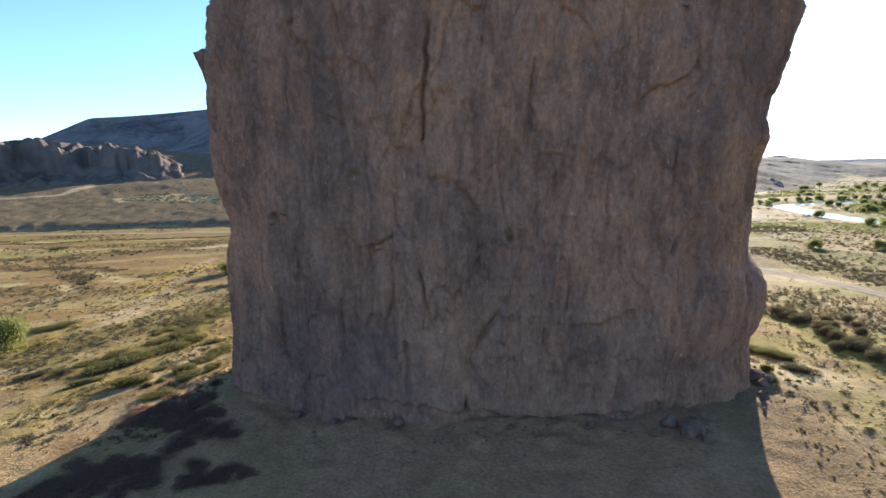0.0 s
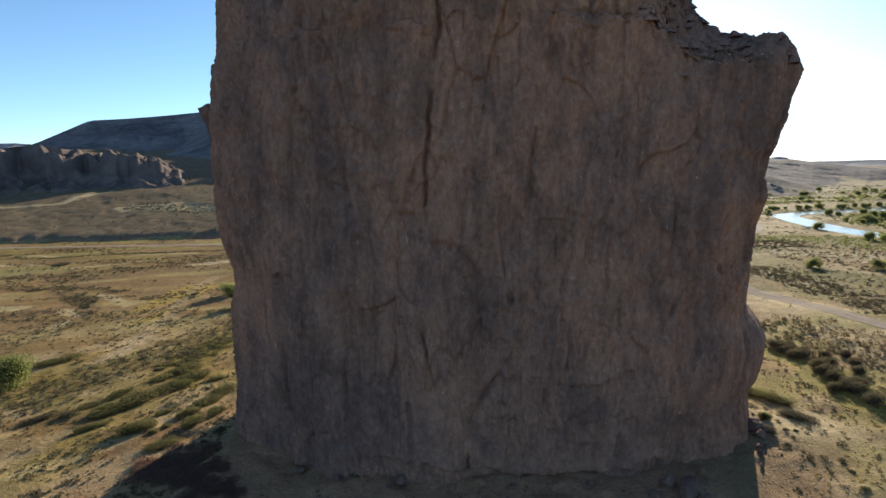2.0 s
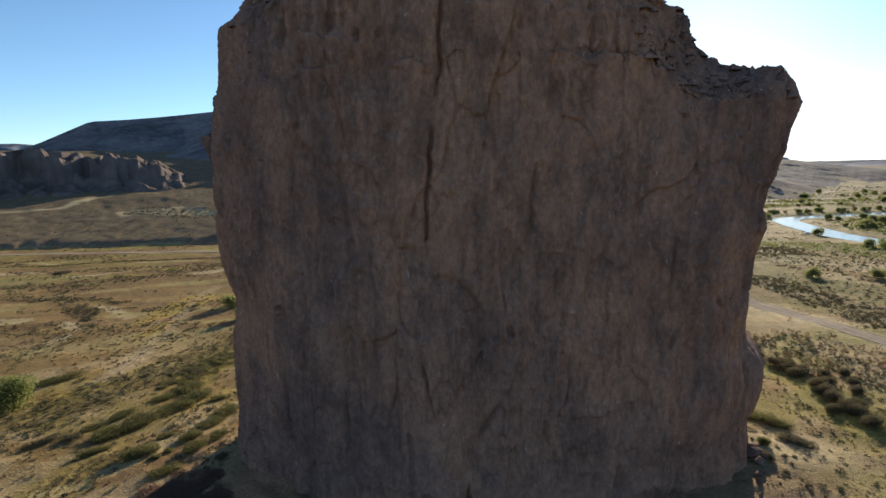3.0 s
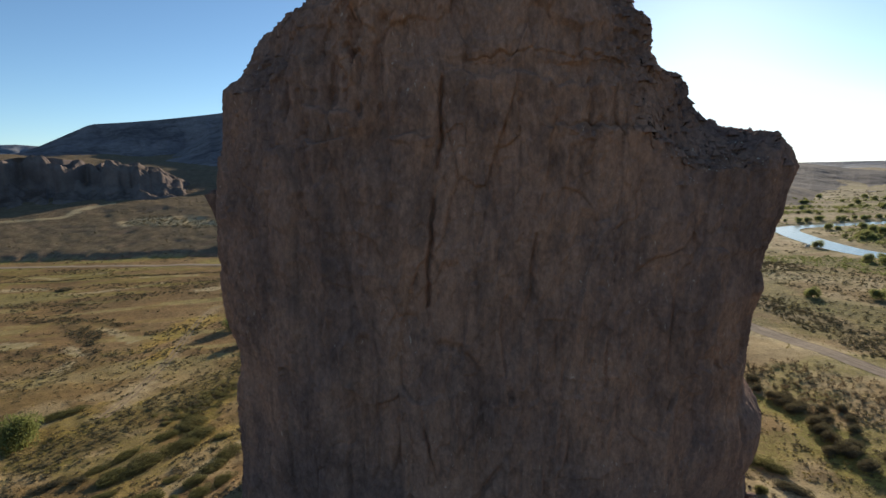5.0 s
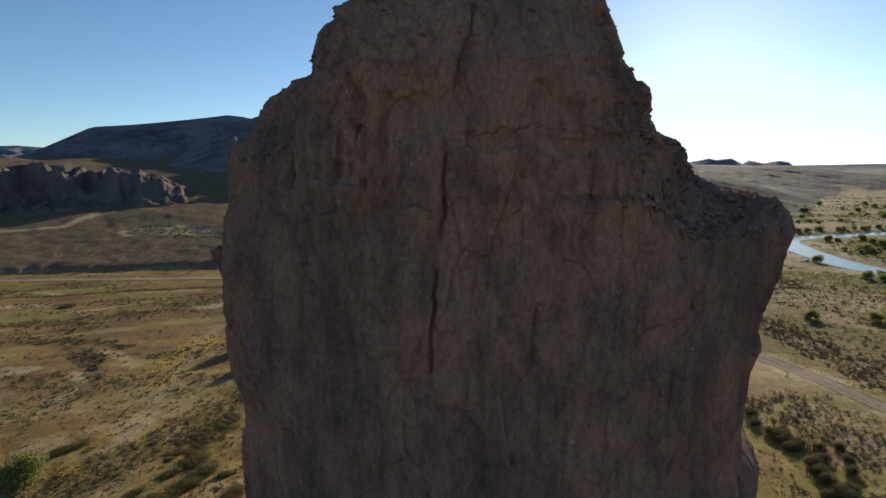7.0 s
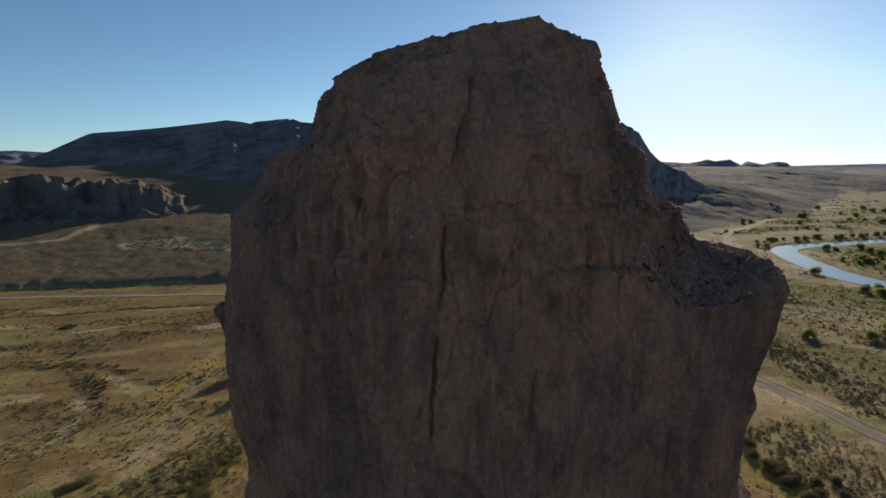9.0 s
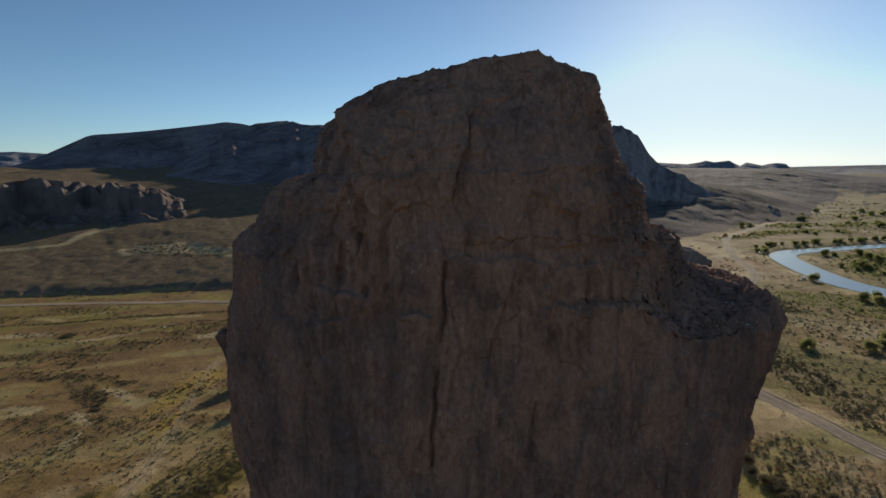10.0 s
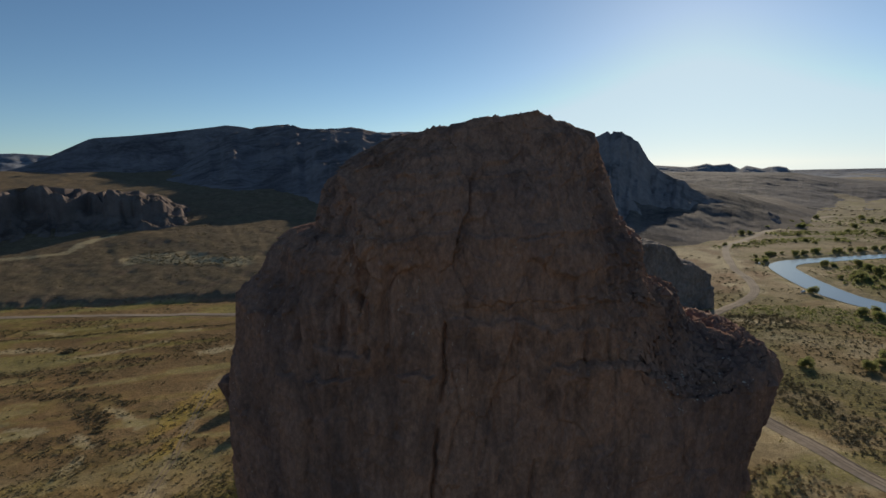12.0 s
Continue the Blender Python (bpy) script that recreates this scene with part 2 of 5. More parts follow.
def leaf_material(name, tones, dry, through_light=0.55):
    m, n, l, p = shader(name, 0.75)
    o = n.new("ShaderNodeObjectInfo")
    g = n.new("ShaderNodeNewGeometry")
    c = ramp(n, l, g.outputs["Random Per Island"], [(0.0, tones[0]), (0.5, tones[1]), (1.0, tones[2])])
    c = mixed(n, l, times(n, l, o.outputs["Random"], 0.35), c, dry)
    l.new(c, p.inputs["Base Color"])
    t = n.new("ShaderNodeBsdfTranslucent")
    l.new(mixed(n, l, 1.0, c, (1.15, 1.15, 1.0), "MULTIPLY"), t.inputs["Color"])
    mixer = n.new("ShaderNodeMixShader")
    mixer.inputs[0].default_value = through_light
    l.new(p.outputs[0], mixer.inputs[1])
    l.new(t.outputs[0], mixer.inputs[2])
    l.new(mixer.outputs[0], n["Material Output"].inputs["Surface"])
    return m


MAT_LEAF = leaf_material("green_leaves", [(0.098, 0.096, 0.044), (0.155, 0.148, 0.064), (0.225, 0.208, 0.092)], (0.21, 0.175, 0.09))
MAT_DARK = leaf_material("dark_shrub_leaves", [(0.08, 0.07, 0.046), (0.125, 0.108, 0.068), (0.175, 0.15, 0.095)], (0.17, 0.135, 0.085), 0.3)
MAT_TWIG = leaf_material("brown_twigs", [(0.16, 0.1, 0.08), (0.23, 0.14, 0.11), (0.3, 0.19, 0.147)], (0.27, 0.175, 0.13))
MAT_RUST = leaf_material("rust_brown_twigs", [(0.1, 0.07, 0.045), (0.145, 0.1, 0.064), (0.195, 0.14, 0.09)], (0.17, 0.125, 0.08), 0.3)
MAT_DRY = leaf_material("dry_grass_blades", [(0.16, 0.14, 0.05), (0.26, 0.21, 0.08), (0.36, 0.28, 0.11)], (0.3, 0.22, 0.1))
MAT_BARK = simple_material("bark", (0.09, 0.07, 0.05), (0.17, 0.13, 0.1), 3.0, 0.9, 0.03)


# ---- building helpers ----
def mesh_of(name, verts, faces, material, shade=True):
    me = bpy.data.meshes.new(name)
    me.from_pydata(verts, [], faces)
    me.materials.append(material)
    if shade:
        me.polygons.foreach_set("use_smooth", [True] * len(me.polygons))
    me.update()
    return me


def grid_faces(rows, cols, wrap=False):
    r, c = np.meshgrid(np.arange(rows - 1), np.arange(cols if wrap else cols - 1), indexing="ij")
    a, b = r * cols + c, r * cols + (c + 1) % cols
    return np.stack([a, b, b + cols, a + cols], -1).reshape(-1, 4)


def grid_mesh(name, x, y, z, material, wrap=False, flip=False, extra=()):
    rows, cols = x.shape
    f = grid_faces(rows, cols, wrap)
    if flip:
        f = f[:, ::-1]
    return mesh_of(name, np.stack([x, y, z], -1).reshape(-1, 3).tolist(), f.tolist() + list(extra), material)


def add_layer(me, name, values):
    a = me.attributes.new(name, "FLOAT", "POINT")
    a.data.foreach_set("value", np.ascontiguousarray(np.clip(values, 0, 1).ravel(), dtype=np.float32))


def part(name, data, parent, label=""):
    ob = new(name, data)
    ob.parent = parent
    return tagged(ob, label)


# ---- plan ----
ROAD = [(185, 130), (172, 195), (169, 208), (166, 220), (164, 234), (161, 249), (157, 265), (152, 290), (150, 330), (160, 380), (190, 430), (238, 474), (280, 512), (307, 546), (331, 601), (350, 669), (394, 776), (438, 856), (524, 949), (718, 1157), (900, 1290)]
ROAD_LEFT = [(-640, 500), (-403, 501), (-300, 500), (-192, 497), (-60, 492), (60, 470), (120, 400), (150, 330)]
TRACK = [(-140, 341), (-139, 321), (-134, 292), (-128, 263), (-123, 239), (-120, 216), (-118, 202), (-117, 182)]
WASH = [(-100, 108), (-88, 116), (-78, 125), (-71, 139), (-62, 160), (-58, 190)]
TRACK_BACK = [(-140, 341), (-124, 357), (-95, 380), (-50, 430), (-20, 488)]
# belts of growth, washes and bare patches, as lines in the plan
STRIP = [(103, 192), (110, 182), (113, 170), (113, 158), (110, 140)]
THICKET_SIDE = [(124, 192), (136, 182), (146, 174), (150, 160)]
BROWN = [(112, 216), (126, 217), (140, 215), (146, 205), (152, 196), (155, 184)]
BELT = [(188, 330), (192, 302), (194, 280), (194, 256), (192, 234), (196, 205)]
OLIVE = [(208, 322), (224, 312), (228, 298), (226, 276), (230, 250)]
FIELD = [(248, 400), (264, 386), (286, 380), (280, 356)]
BARE = [(300, 575), (335, 680), (360, 790), (430, 830), (560, 960), (720, 1150)]
OLIVE_FAR = [(262, 478), (300, 461), (331, 450), (335, 405)]
DITCH = [(-344, 425), (-306, 434), (-267, 443), (-226, 453), (-178, 463), (-120, 474)]
ARC = [(-250, 317), (-237, 316), (-220, 314), (-201, 298), (-178, 277), (-169, 261), (-163, 245), (-161, 230), (-160, 218), (-160, 205)]
SCRUB_LEFT = [(-120, 158), (-109, 175), (-103, 190), (-96, 205), (-90, 228), (-84, 250)]
GREEN_LEFT = [(-103, 150), (-95, 166), (-89, 179), (-86, 200), (-84, 214)]
YELLOW = [(-130, 202), (-130, 213), (-131, 229), (-132, 247), (-138, 268), (-138, 289), (-135, 314)]
FAR_BANK = [(432, 844), (480, 869), (526, 889), (587, 900), (628, 893)]
FAR_BELT = [(597, 977), (648, 994), (668, 964), (740, 990)]
BEND = [(430, 560), (463, 610), (475, 645), (517, 648), (560, 640)]
ROWS_LEFT = [(-330, 340), (-267, 354), (-248, 358), (-221, 364), (-193, 382), (-173, 414)]
ROWS_MID = [(-260, 312), (-233, 315), (-209, 314), (-177, 302)]
PALE = [([(-547, 692), (-491, 714), (-489, 769), (-478, 818)], 9), ([(-375, 697), (-326, 697), (-278, 682), (-243, 680)], 26), ([(-324, 398), (-303, 405), (-287, 399)], 4), ([(-265, 373), (-250, 380)], 3.5), ([(-336, 454), (-308, 443)], 5), ([(-306, 454), (-284, 464)], 4), ([(-164, 390), (-154, 397)], 7), ([(-220, 271), (-204, 269)], 3), ([(-178, 260), (-169, 251)], 4), ([(538, 1014), (585, 1043), (589, 978)], 16), ([(711, 1294), (717, 1195), (799, 1229), (811, 1124)], 34), ([(349, 809), (356, 755), (353, 688)], 30), ([(582, 803), (640, 806)], 10), ([(-267, 375), (-238, 392), (-210, 420)], 4), ([(-330, 392), (-290, 403)], 5), ([(-172, 389), (-154, 399)], 7), ([(-183, 293), (-169, 284), (-155, 272)], 4.5), ([(-166, 240), (-164, 224), (-163, 213)], 3.5), ([(-222, 260), (-203, 265)], 5), ([(-240, 443), (-200, 448)], 4), ([(240, 443), (252, 424), (266, 432)], 9), ([(395, 828), (430, 850), (462, 886)], 10), ([(452, 636), (500, 650), (540, 668)], 8), ([(398, 818), (412, 832)], 9), ([(294, 570), (303, 584)], 7), ([(340, 755), (355, 772)], 10), ([(466, 855), (484, 876)], 8)]
RIVER = [(440, 330), (408, 400), (386, 462), (377, 500), (377, 537), (388, 597), (400, 642), (413, 678), (436, 703), (470, 716), (508, 724), (590, 741), (760, 770), (1000, 800)]


def spline(points, step):
    """A smooth line through the points, sampled evenly."""
    p = np.array(points, float)
    out = []
    for i in range(len(p) - 1):
        a, b, c, d = p[max(i - 1, 0)], p[i], p[i + 1], p[min(i + 2, len(p) - 1)]
        k = max(2, int(np.hypot(*(c - b)) / step))
        for t in np.arange(k) / k:
            out.append(0.5 * (2 * b + (c - a) * t + (2 * a - 5 * b + 4 * c - d) * t * t + (3 * b - a - 3 * c + d) * t ** 3))
    return np.array(out + [p[-1]])


def line_distance(x, y, line):
    d = np.full(x.shape, 1e9)
    for q in line:
        d = np.minimum(d, (x - q[0]) ** 2 + (y - q[1]) ** 2)
    return np.sqrt(d)


RIVER_LINE = spline(RIVER, 12)


def zone(x, y, line, width):
    """1 within a ragged belt along the line, 0 outside."""
    q = spline(line, max(1.5, width * 0.4))
    lo, hi = q.min(0) - 2 * width, q.max(0) + 2 * width
    out = np.zeros_like(x)
    at = np.where((x > lo[0]) & (x < hi[0]) & (y > lo[1]) & (y < hi[1]))
    if len(at[0]):
        xs, ys = x[at], y[at]
        d = line_distance(xs, ys, q) + 0.45 * width * fbm(xs / width / 0.8, ys / width / 0.8, octaves=4, seed=47)
        out[at] = 1 - smooth(width * 0.5, width, d)
    return out


FOOT_AZ, FOOT_R = [-180, -60, -40, -30, -20, 0, 12, 20, 26, 32, 38, 60, 180], [1000, 1000, 690, 612, 568, 548, 640, 850, 1100, 1500, 2400, 3000, 3000]
LEFT_R, LEFT_Z = [0, 6, 18, 200, 425, 520, 700, 1100, 1400, 4900], [0, 0.6, 4.6, 27, 47, 64, 92, 121, 138, 165]


def ground_height(x, y):
    r, az = np.hypot(x, y), np.degrees(np.arctan2(x, y))
    beyond = r - np.interp(az, FOOT_AZ, FOOT_R) - 14 * fbm(x / 90, y / 90, octaves=3, seed=5) - 11 * np.abs(fbm(x / 22, y / 22, octaves=4, seed=6, gain=0.6))
    left = np.interp(beyond, LEFT_R, LEFT_Z) * (1 + 0.06 * fbm(x / 160, y / 160, octaves=4, seed=3) * smooth(30, 200, beyond))
    gully = np.abs(fbm(az / 2.2 + 0.002 * r, r / 420, octaves=4, seed=9))
    left = left - smooth(20, 250, beyond) * 0.7 * np.exp(-((gully / 0.16) ** 2)) + smooth(60, 300, beyond) * 0.6 * fbm(x / 45, y / 45, octaves=4, seed=11)
    right = np.interp(beyond, [0, 600, 1500, 4900], [0, 16, 34, 50]) + smooth(0, 400, beyond) * 6 * fbm(x / 240, y / 240, octaves=4, seed=13)
    w = 1 - smooth(8, 27, az)
    h = w * left + (1 - w) * right
    h = h + 0.7 * fbm(x / 38, y / 38, octaves=4, seed=1) + 0.16 * fbm(x / 5, y / 5, octaves=3, seed=2)
    # debris apron round the monolith
    d = np.hypot((x - 8) / 1.25, (y - 135) / 0.8)
    h = h + 3.6 * np.exp(-((d / 62) ** 4)) + 0.5 * fbm(x / 3, y / 3, octaves=3, seed=21) * np.exp(-((d / 60) ** 6))
    near = np.where((x > 280) & (y > 250) & (y < 1000))
    if len(near[0]):
        dr = line_distance(x[near], y[near], RIVER_LINE)
        h[near] = h[near] * smooth(16, 60, dr) - 1.8 * (1 - smooth(15.5, 24, dr))
    return h


def height_at(x, y):
    return float(ground_height(np.array([float(x)]), np.array([float(y)]))[0])


# ---- ground ----
def build_ground():
    az = np.radians(np.concatenate([np.arange(-180, -46, 4.0), np.arange(-46, 46, 0.26), np.arange(46, 180, 4.0)]))
    r = np.concatenate([[0.5, 12, 30, 45], 58 * (4960 / 58) ** (np.arange(620) / 619)])
    R, A = np.meshgrid(r, az, indexing="ij")
    x, y = R * np.sin(A), R * np.cos(A)
    z = ground_height(x, y)
    n = x.shape[1]
    me = grid_mesh("ground", x, y, z, MAT_GROUND, wrap=True, extra=[list(range(n))])
    def band(line, width):
        return zone(x, y, line, width)

    u, v = x * 0.94 - y * 0.34, x * 0.34 + y * 0.94
    belt = fbm(u / 9, v / 40, octaves=5, seed=31)
    cross = fbm((x * 0.966 + y * 0.259) / 60, (y * 0.966 - x * 0.259) / 11, octaves=5, seed=33)
    patch = fbm(x / 30, y / 22, octaves=5, seed=35)
    left = 1 - smooth(-40, 40, x)
    near = 1 - smooth(200, 260, y)
    far = smooth(330, 400, y)
    flat = (1 - smooth(3, 9, z)) * (1 - smooth(0.7, 2.2, z) * (R > 430) * left)
    steep = smooth(0.13, 0.22, np.abs(np.gradient(z, axis=0) / np.gradient(R, axis=0))) * (R > 400)
    # ovals at the monolith's foot, where soil colour is changed for its shade
    shade_oval = np.exp(-((np.hypot((x - 2) / 62, (y - 94) / 36)) ** 4))
    apron = np.exp(-((np.hypot((x - 4) / 84, (y - 104) / 56)) ** 4))
    grass = left * (near * (0.1 + 0.55 * smooth(-0.1, 0.4, belt)) + (1 - near) * (0.25 + 0.5 * far) * smooth(-0.25, 0.35, cross))
    grass += (1 - left) * (0.25 + 0.6 * smooth(-0.3, 0.4, patch)) * (1 - 0.4 * near) * (1 - 0.35 * smooth(170, 230, y) + 0.35 * smooth(290, 330, y))
    grass += band(STRIP, 9) + band(OLIVE, 20) + band(OLIVE_FAR, 26) + 0.6 * band(SCRUB_LEFT, 12) + 0.6 * band(GREEN_LEFT, 10)
    grass *= 1 - 0.75 * band(FIELD, 20)
    grass *= 1 - 0.85 * np.maximum(shade_oval, apron)
    bare = np.maximum(band(BARE, 75), smooth(820, 950, R) * left)
    grass *= 1 - 0.85 * bare
    add_layer(me, "grass", (grass * flat + (1 - flat) * 0.1 * smooth(-0.2, 0.5, cross)) * (1 - steep))
    add_layer(me, "yellow", flat * (band(YELLOW, 11) * smooth(-0.4, 0.3, belt) * 1.3 + 0.3 * band(STRIP, 7) + 0.2 * near * left * smooth(0.0, 0.4, belt)) * (1 - apron))
    add_layer(me, "green", flat * (0.9 * band(STRIP, 8) + 0.5 * band(OLIVE, 18) + (0.5 - 0.4 * near) * left * smooth(-0.3, 0.4, cross + 0.2 * belt) + 0.4 * band(OLIVE_FAR, 24) + 0.4 * (1 - left) * smooth(0.0, 0.4, patch) + 0.8 * band(FAR_BANK, 24) + 0.8 * band(FAR_BELT, 26) + 0.7 * band(BEND, 26) + 0.25 * (1 - left) * near * smooth(-0.1, 0.3, patch)) * (1 - shade_oval) * (1 - apron) * (1 - 0.8 * bare))
    # besides red soil, this warms the shaded foot and scarp against blue skylight
    add_layer(me, "red", flat * left * smooth(225, 290, y) * (1 - smooth(350, 400, y)) * smooth(-0.4, 0.3, cross) * 0.35 + 0.1 * left * (1 - near) * flat + 1.1 * shade_oval * (1 - smooth(40, 60, x)) + 0.45 * apron + steep * left + 0.35 * bare)
    pale = smooth(0.22, 0.42, cross) * flat * left * 0.55 * (1 - near)
    for line, width in PALE:
        pale += 0.9 * band(line, width)
    pale += (1 - smooth(22, 40, line_distance(x, y, RIVER_LINE[::2]))) * (x > 250) * 0.5
    pale += np.exp(-(((x - 84) / 14) ** 2) - ((y - 128) / 10) ** 2) + 0.15 * shade_oval
    pale += 0.4 * near * left * (1 - shade_oval) * smooth(-0.35, 0.3, fbm(x / 20, y / 14, octaves=4, seed=39))
    pale += 0.4 * (1 - left) * near * smooth(-0.2, 0.3, fbm(x / 16, y / 16, octaves=4, seed=43)) * (1 - shade_oval)
    pale += 0.45 * (1 - left) * smooth(230, 300, y) * smooth(-0.15, 0.3, fbm(x / 45, y / 30, octaves=4, seed=49)) * flat
    pale += 0.6 * band(WASH, 3.5) + 0.4 * band(TRACK, 5) + 0.5 * band(FIELD, 20) + 0.5 * np.exp(-(((x - 146) / 20) ** 2) - ((y - 235) / 40) ** 2)
    pale += 0.55 * band(ROAD, 13) + 0.35 * band(ROAD_LEFT, 9) + 0.35 * band(BELT, 17)
    add_layer(me, "pale", pale)
    add_layer(me, "stony", (1 - flat) * left + 0.6 * smooth(40, 60, x) * (1 - smooth(120, 160, y)) * near + 0.85 * (1 - left) * smooth(780, 1000, R - 0.25 * x))
    stripe = fbm((x * 0.9 - y * 0.44) / 120, (x * 0.44 + y * 0.9) / 16, octaves=4, seed=37)
    dark = 0.85 * smooth(0.0, 0.3, -cross) * left * (1 - near) + 0.8 * band(ROWS_LEFT, 12) + 0.8 * band(ROWS_MID, 6) + smooth(0.0, 0.3, stripe) * (x > 380) * smooth(650, 760, y) + 0.9 * band(FAR_BANK, 26) + 0.7 * band(FAR_BELT, 26) + (0.25 + 0.6 * smooth(-0.2, 0.4, patch)) * (1 - left) * smooth(240, 300, y)
    # the far right terms below paint both growth and the hills' shaded sides
    dark += 1.5 * band(DITCH, 4.5) + 0.9 * band(ARC, 6) + 0.7 * band(SCRUB_LEFT, 11) + 0.25 * band(BELT, 18) + 1.0 * band(OLIVE, 17) + 0.6 * band(OLIVE_FAR, 26) + 0.9 * smooth(600, 850, y) * (x > 0) * smooth(-0.6, 0.2, fbm(x / 160, y / 60, octaves=4, seed=45))
    dark += (1 - flat) * 0.4 * smooth(-0.3, 0.4, cross)
    dark += 0.9 * smooth(1050, 1350, R) * (x > 0)
    add_layer(me, "scrub", dark * (1 - shade_oval) * (1 - steep))
    return tagged(new("ground", me), "wide sandy steppe floor with dry grass and pale washes", "ground", kind="structure")


build_ground()


# ---- monolith ----
# flanks of the monolith by height: x over y as seen from the axis of the rise
LEFT_H = [-5, 4, 10, 20, 30, 36, 40, 43, 46, 52, 58, 65, 72, 76, 80, 85, 88, 92, 96, 99, 100.6, 102, 104.5, 107, 109, 110.5, 112.5, 113.2, 113.8, 118.3, 122, 124.5, 125.6, 126.6, 128.3, 130.3, 132.6, 133.8, 134.6, 135.8, 136.3, 136.9, 137.4]
LEFT_T = [-.4, -.395, -.392, -.388, -.389, -.385, -.385, -.389, -.396, -.402, -.403, -.4035, -.402, -.4, -.396, -.391, -.381, -.378, -.376, -.374, -.36, -.342, -.324, -.317, -.307, -.298, -.279, -.252, -.226, -.219, -.21, -.199, -.183, -.17, -.155, -.12, -.08, -.04, .0, .045, .1, .15, .165]
RIGHT_H = [-5, 1, 7, 11, 14, 16, 19.7, 23.5, 27, 29.8, 31, 35, 38, 44, 50, 53, 56, 58.5, 60, 64, 66, 69, 71.5, 76, 79, 81, 83, 85, 87.1, 88, 88.6, 89.2, 90, 91.1, 92.7, 95, 98, 99.5, 101, 103, 106.5, 109.7, 111.5, 114, 115.2, 119.6, 123, 127, 130, 131.8, 133, 135, 136.2, 137.4]
RIGHT_T = [.57, .562, .557, .553, .557, .57, .58, .582, .567, .548, .543, .544, .547, .552, .556, .564, .574, .57, .566, .572, .583, .589, .599, .605, .615, .622, .614, .606, .584, .554, .529, .495, .47, .45, .44, .426, .422, .411, .375, .357, .358, .354, .33, .32, .311, .3, .294, .28, .273, .266, .245, .215, .185, .165]
# cracks and joints in the face: points across and up, width, depth
CRACKS = [([(0.2, 97), (-0.1, 94), (-0.4, 86), (-1.6, 79), (-2.2, 72), (-3.1, 62), (-3.4, 56)], 0.36, 2.3), ([(-3.4, 56), (-2, 49)], 0.35, 1.0), ([(-4.6, 44), (-5.4, 38), (-4, 29), (-2.4, 22)], 0.35, 1.6),
          ([(-1.8, 48.7), (2.5, 48.2), (5.9, 43.7), (7.1, 36.5)], 0.8, 1.2), ([(-8.1, 54.9), (-5.6, 54), (-3.1, 50.9)], 0.5, 0.9),
          ([(10.1, 23.5), (6.5, 19.4), (4.7, 15.1), (3.8, 5)], 0.6, 1.8), ([(-13.4, 36.9), (-14.6, 29.6)], 0.4, 1.0), ([(-7.4, 18.2), (-7.3, 5.7)], 0.4, 1.2),
          ([(-14.8, 92.4), (-14.5, 101), (-16.8, 104)], 0.7, 2.2), ([(-11, 93), (-11.1, 102.6), (-9.9, 108)], 0.7, 2.0), ([(-9.2, 84.3), (-9.6, 76.6)], 0.5, 1.4),
          ([(-26.5, 77), (-24.2, 72)], 0.6, 1.0), ([(-29, 93), (-28.3, 105.3)], 0.8, 2.0), ([(4.6, 107), (4.1, 101)], 0.4, 0.7), ([(6.4, 121), (6, 117)], 0.6, 0.8),
          ([(-19.7, 95), (-18.6, 111)], 0.7, 1.6), ([(-24.5, 88), (-26, 96)], 0.5, 1.0), ([(19, 80), (29, 82.6)], 0.5, 0.7), ([(22.5, 87.3), (29, 89.8)], 0.5, 0.6),
          ([(22, 89.2), (33, 89), (41, 87.2)], 0.6, 0.6), ([(1.2, 89.1), (10.3, 88.9)], 0.4, 0.5), ([(14, 94), (15, 84)], 0.5, 1.0), ([(26, 97), (26.5, 88)], 0.5, 1.1),
          ([(-33, 40), (-33.6, 20)], 0.4, 1.0), ([(-24, 64), (-25, 48)], 0.4, 0.9), ([(17, 70), (15.5, 52)], 0.4, 1.0), ([(31, 62), (30, 40)], 0.4, 1.0), ([(44, 58), (43, 34)], 0.4, 1.0), ([(22, 34), (21, 12)], 0.4, 1.0), ([(-38, 92), (-38.6, 76)], 0.5, 1.0), ([(-20, 28), (-19.4, 10)], 0.4, 1.0)]
# ledges: points across and up, how far the rock below stands out (above, where negative), and over how many metres that fades
LEDGES = [([(-26, 86.2), (-18.7, 87.9)], 1.5, 9), ([(-24.4, 93.4), (-14.8, 92.4)], 1.2, 5), ([(5, 101), (14, 101.6), (24, 101), (33, 100)], -0.55, 6), ([(-8.5, 87.6), (-3, 88.2)], 1.3, 9),
          ([(1, 98.4), (14, 97.6), (30, 96)], 0.9, 4), ([(18, 89.4), (33, 89), (42, 87.2)], 1.0, 4), ([(-13, 113), (4, 114.5), (20, 113)], 0.8, 4), ([(-45, 99), (-34, 97.5)], 1.2, 5), ([(-16, 7.6), (3, 5.4), (19, 2.5), (34, 3.6), (45, 5)], -0.9, 7), ([(24, 21), (36, 24)], -0.8, 6)]


def unit_outline(th, z=0.0):
    """Boxy at the foot, rounder towards the summit."""
    c, s = np.cos(th), np.sin(th)
    e = 2 / np.interp(z, [80, 104, 120], [3.4, 2.8, 2.1])
    return np.sign(c) * np.abs(c) ** e, np.sign(s) * np.abs(s) ** e


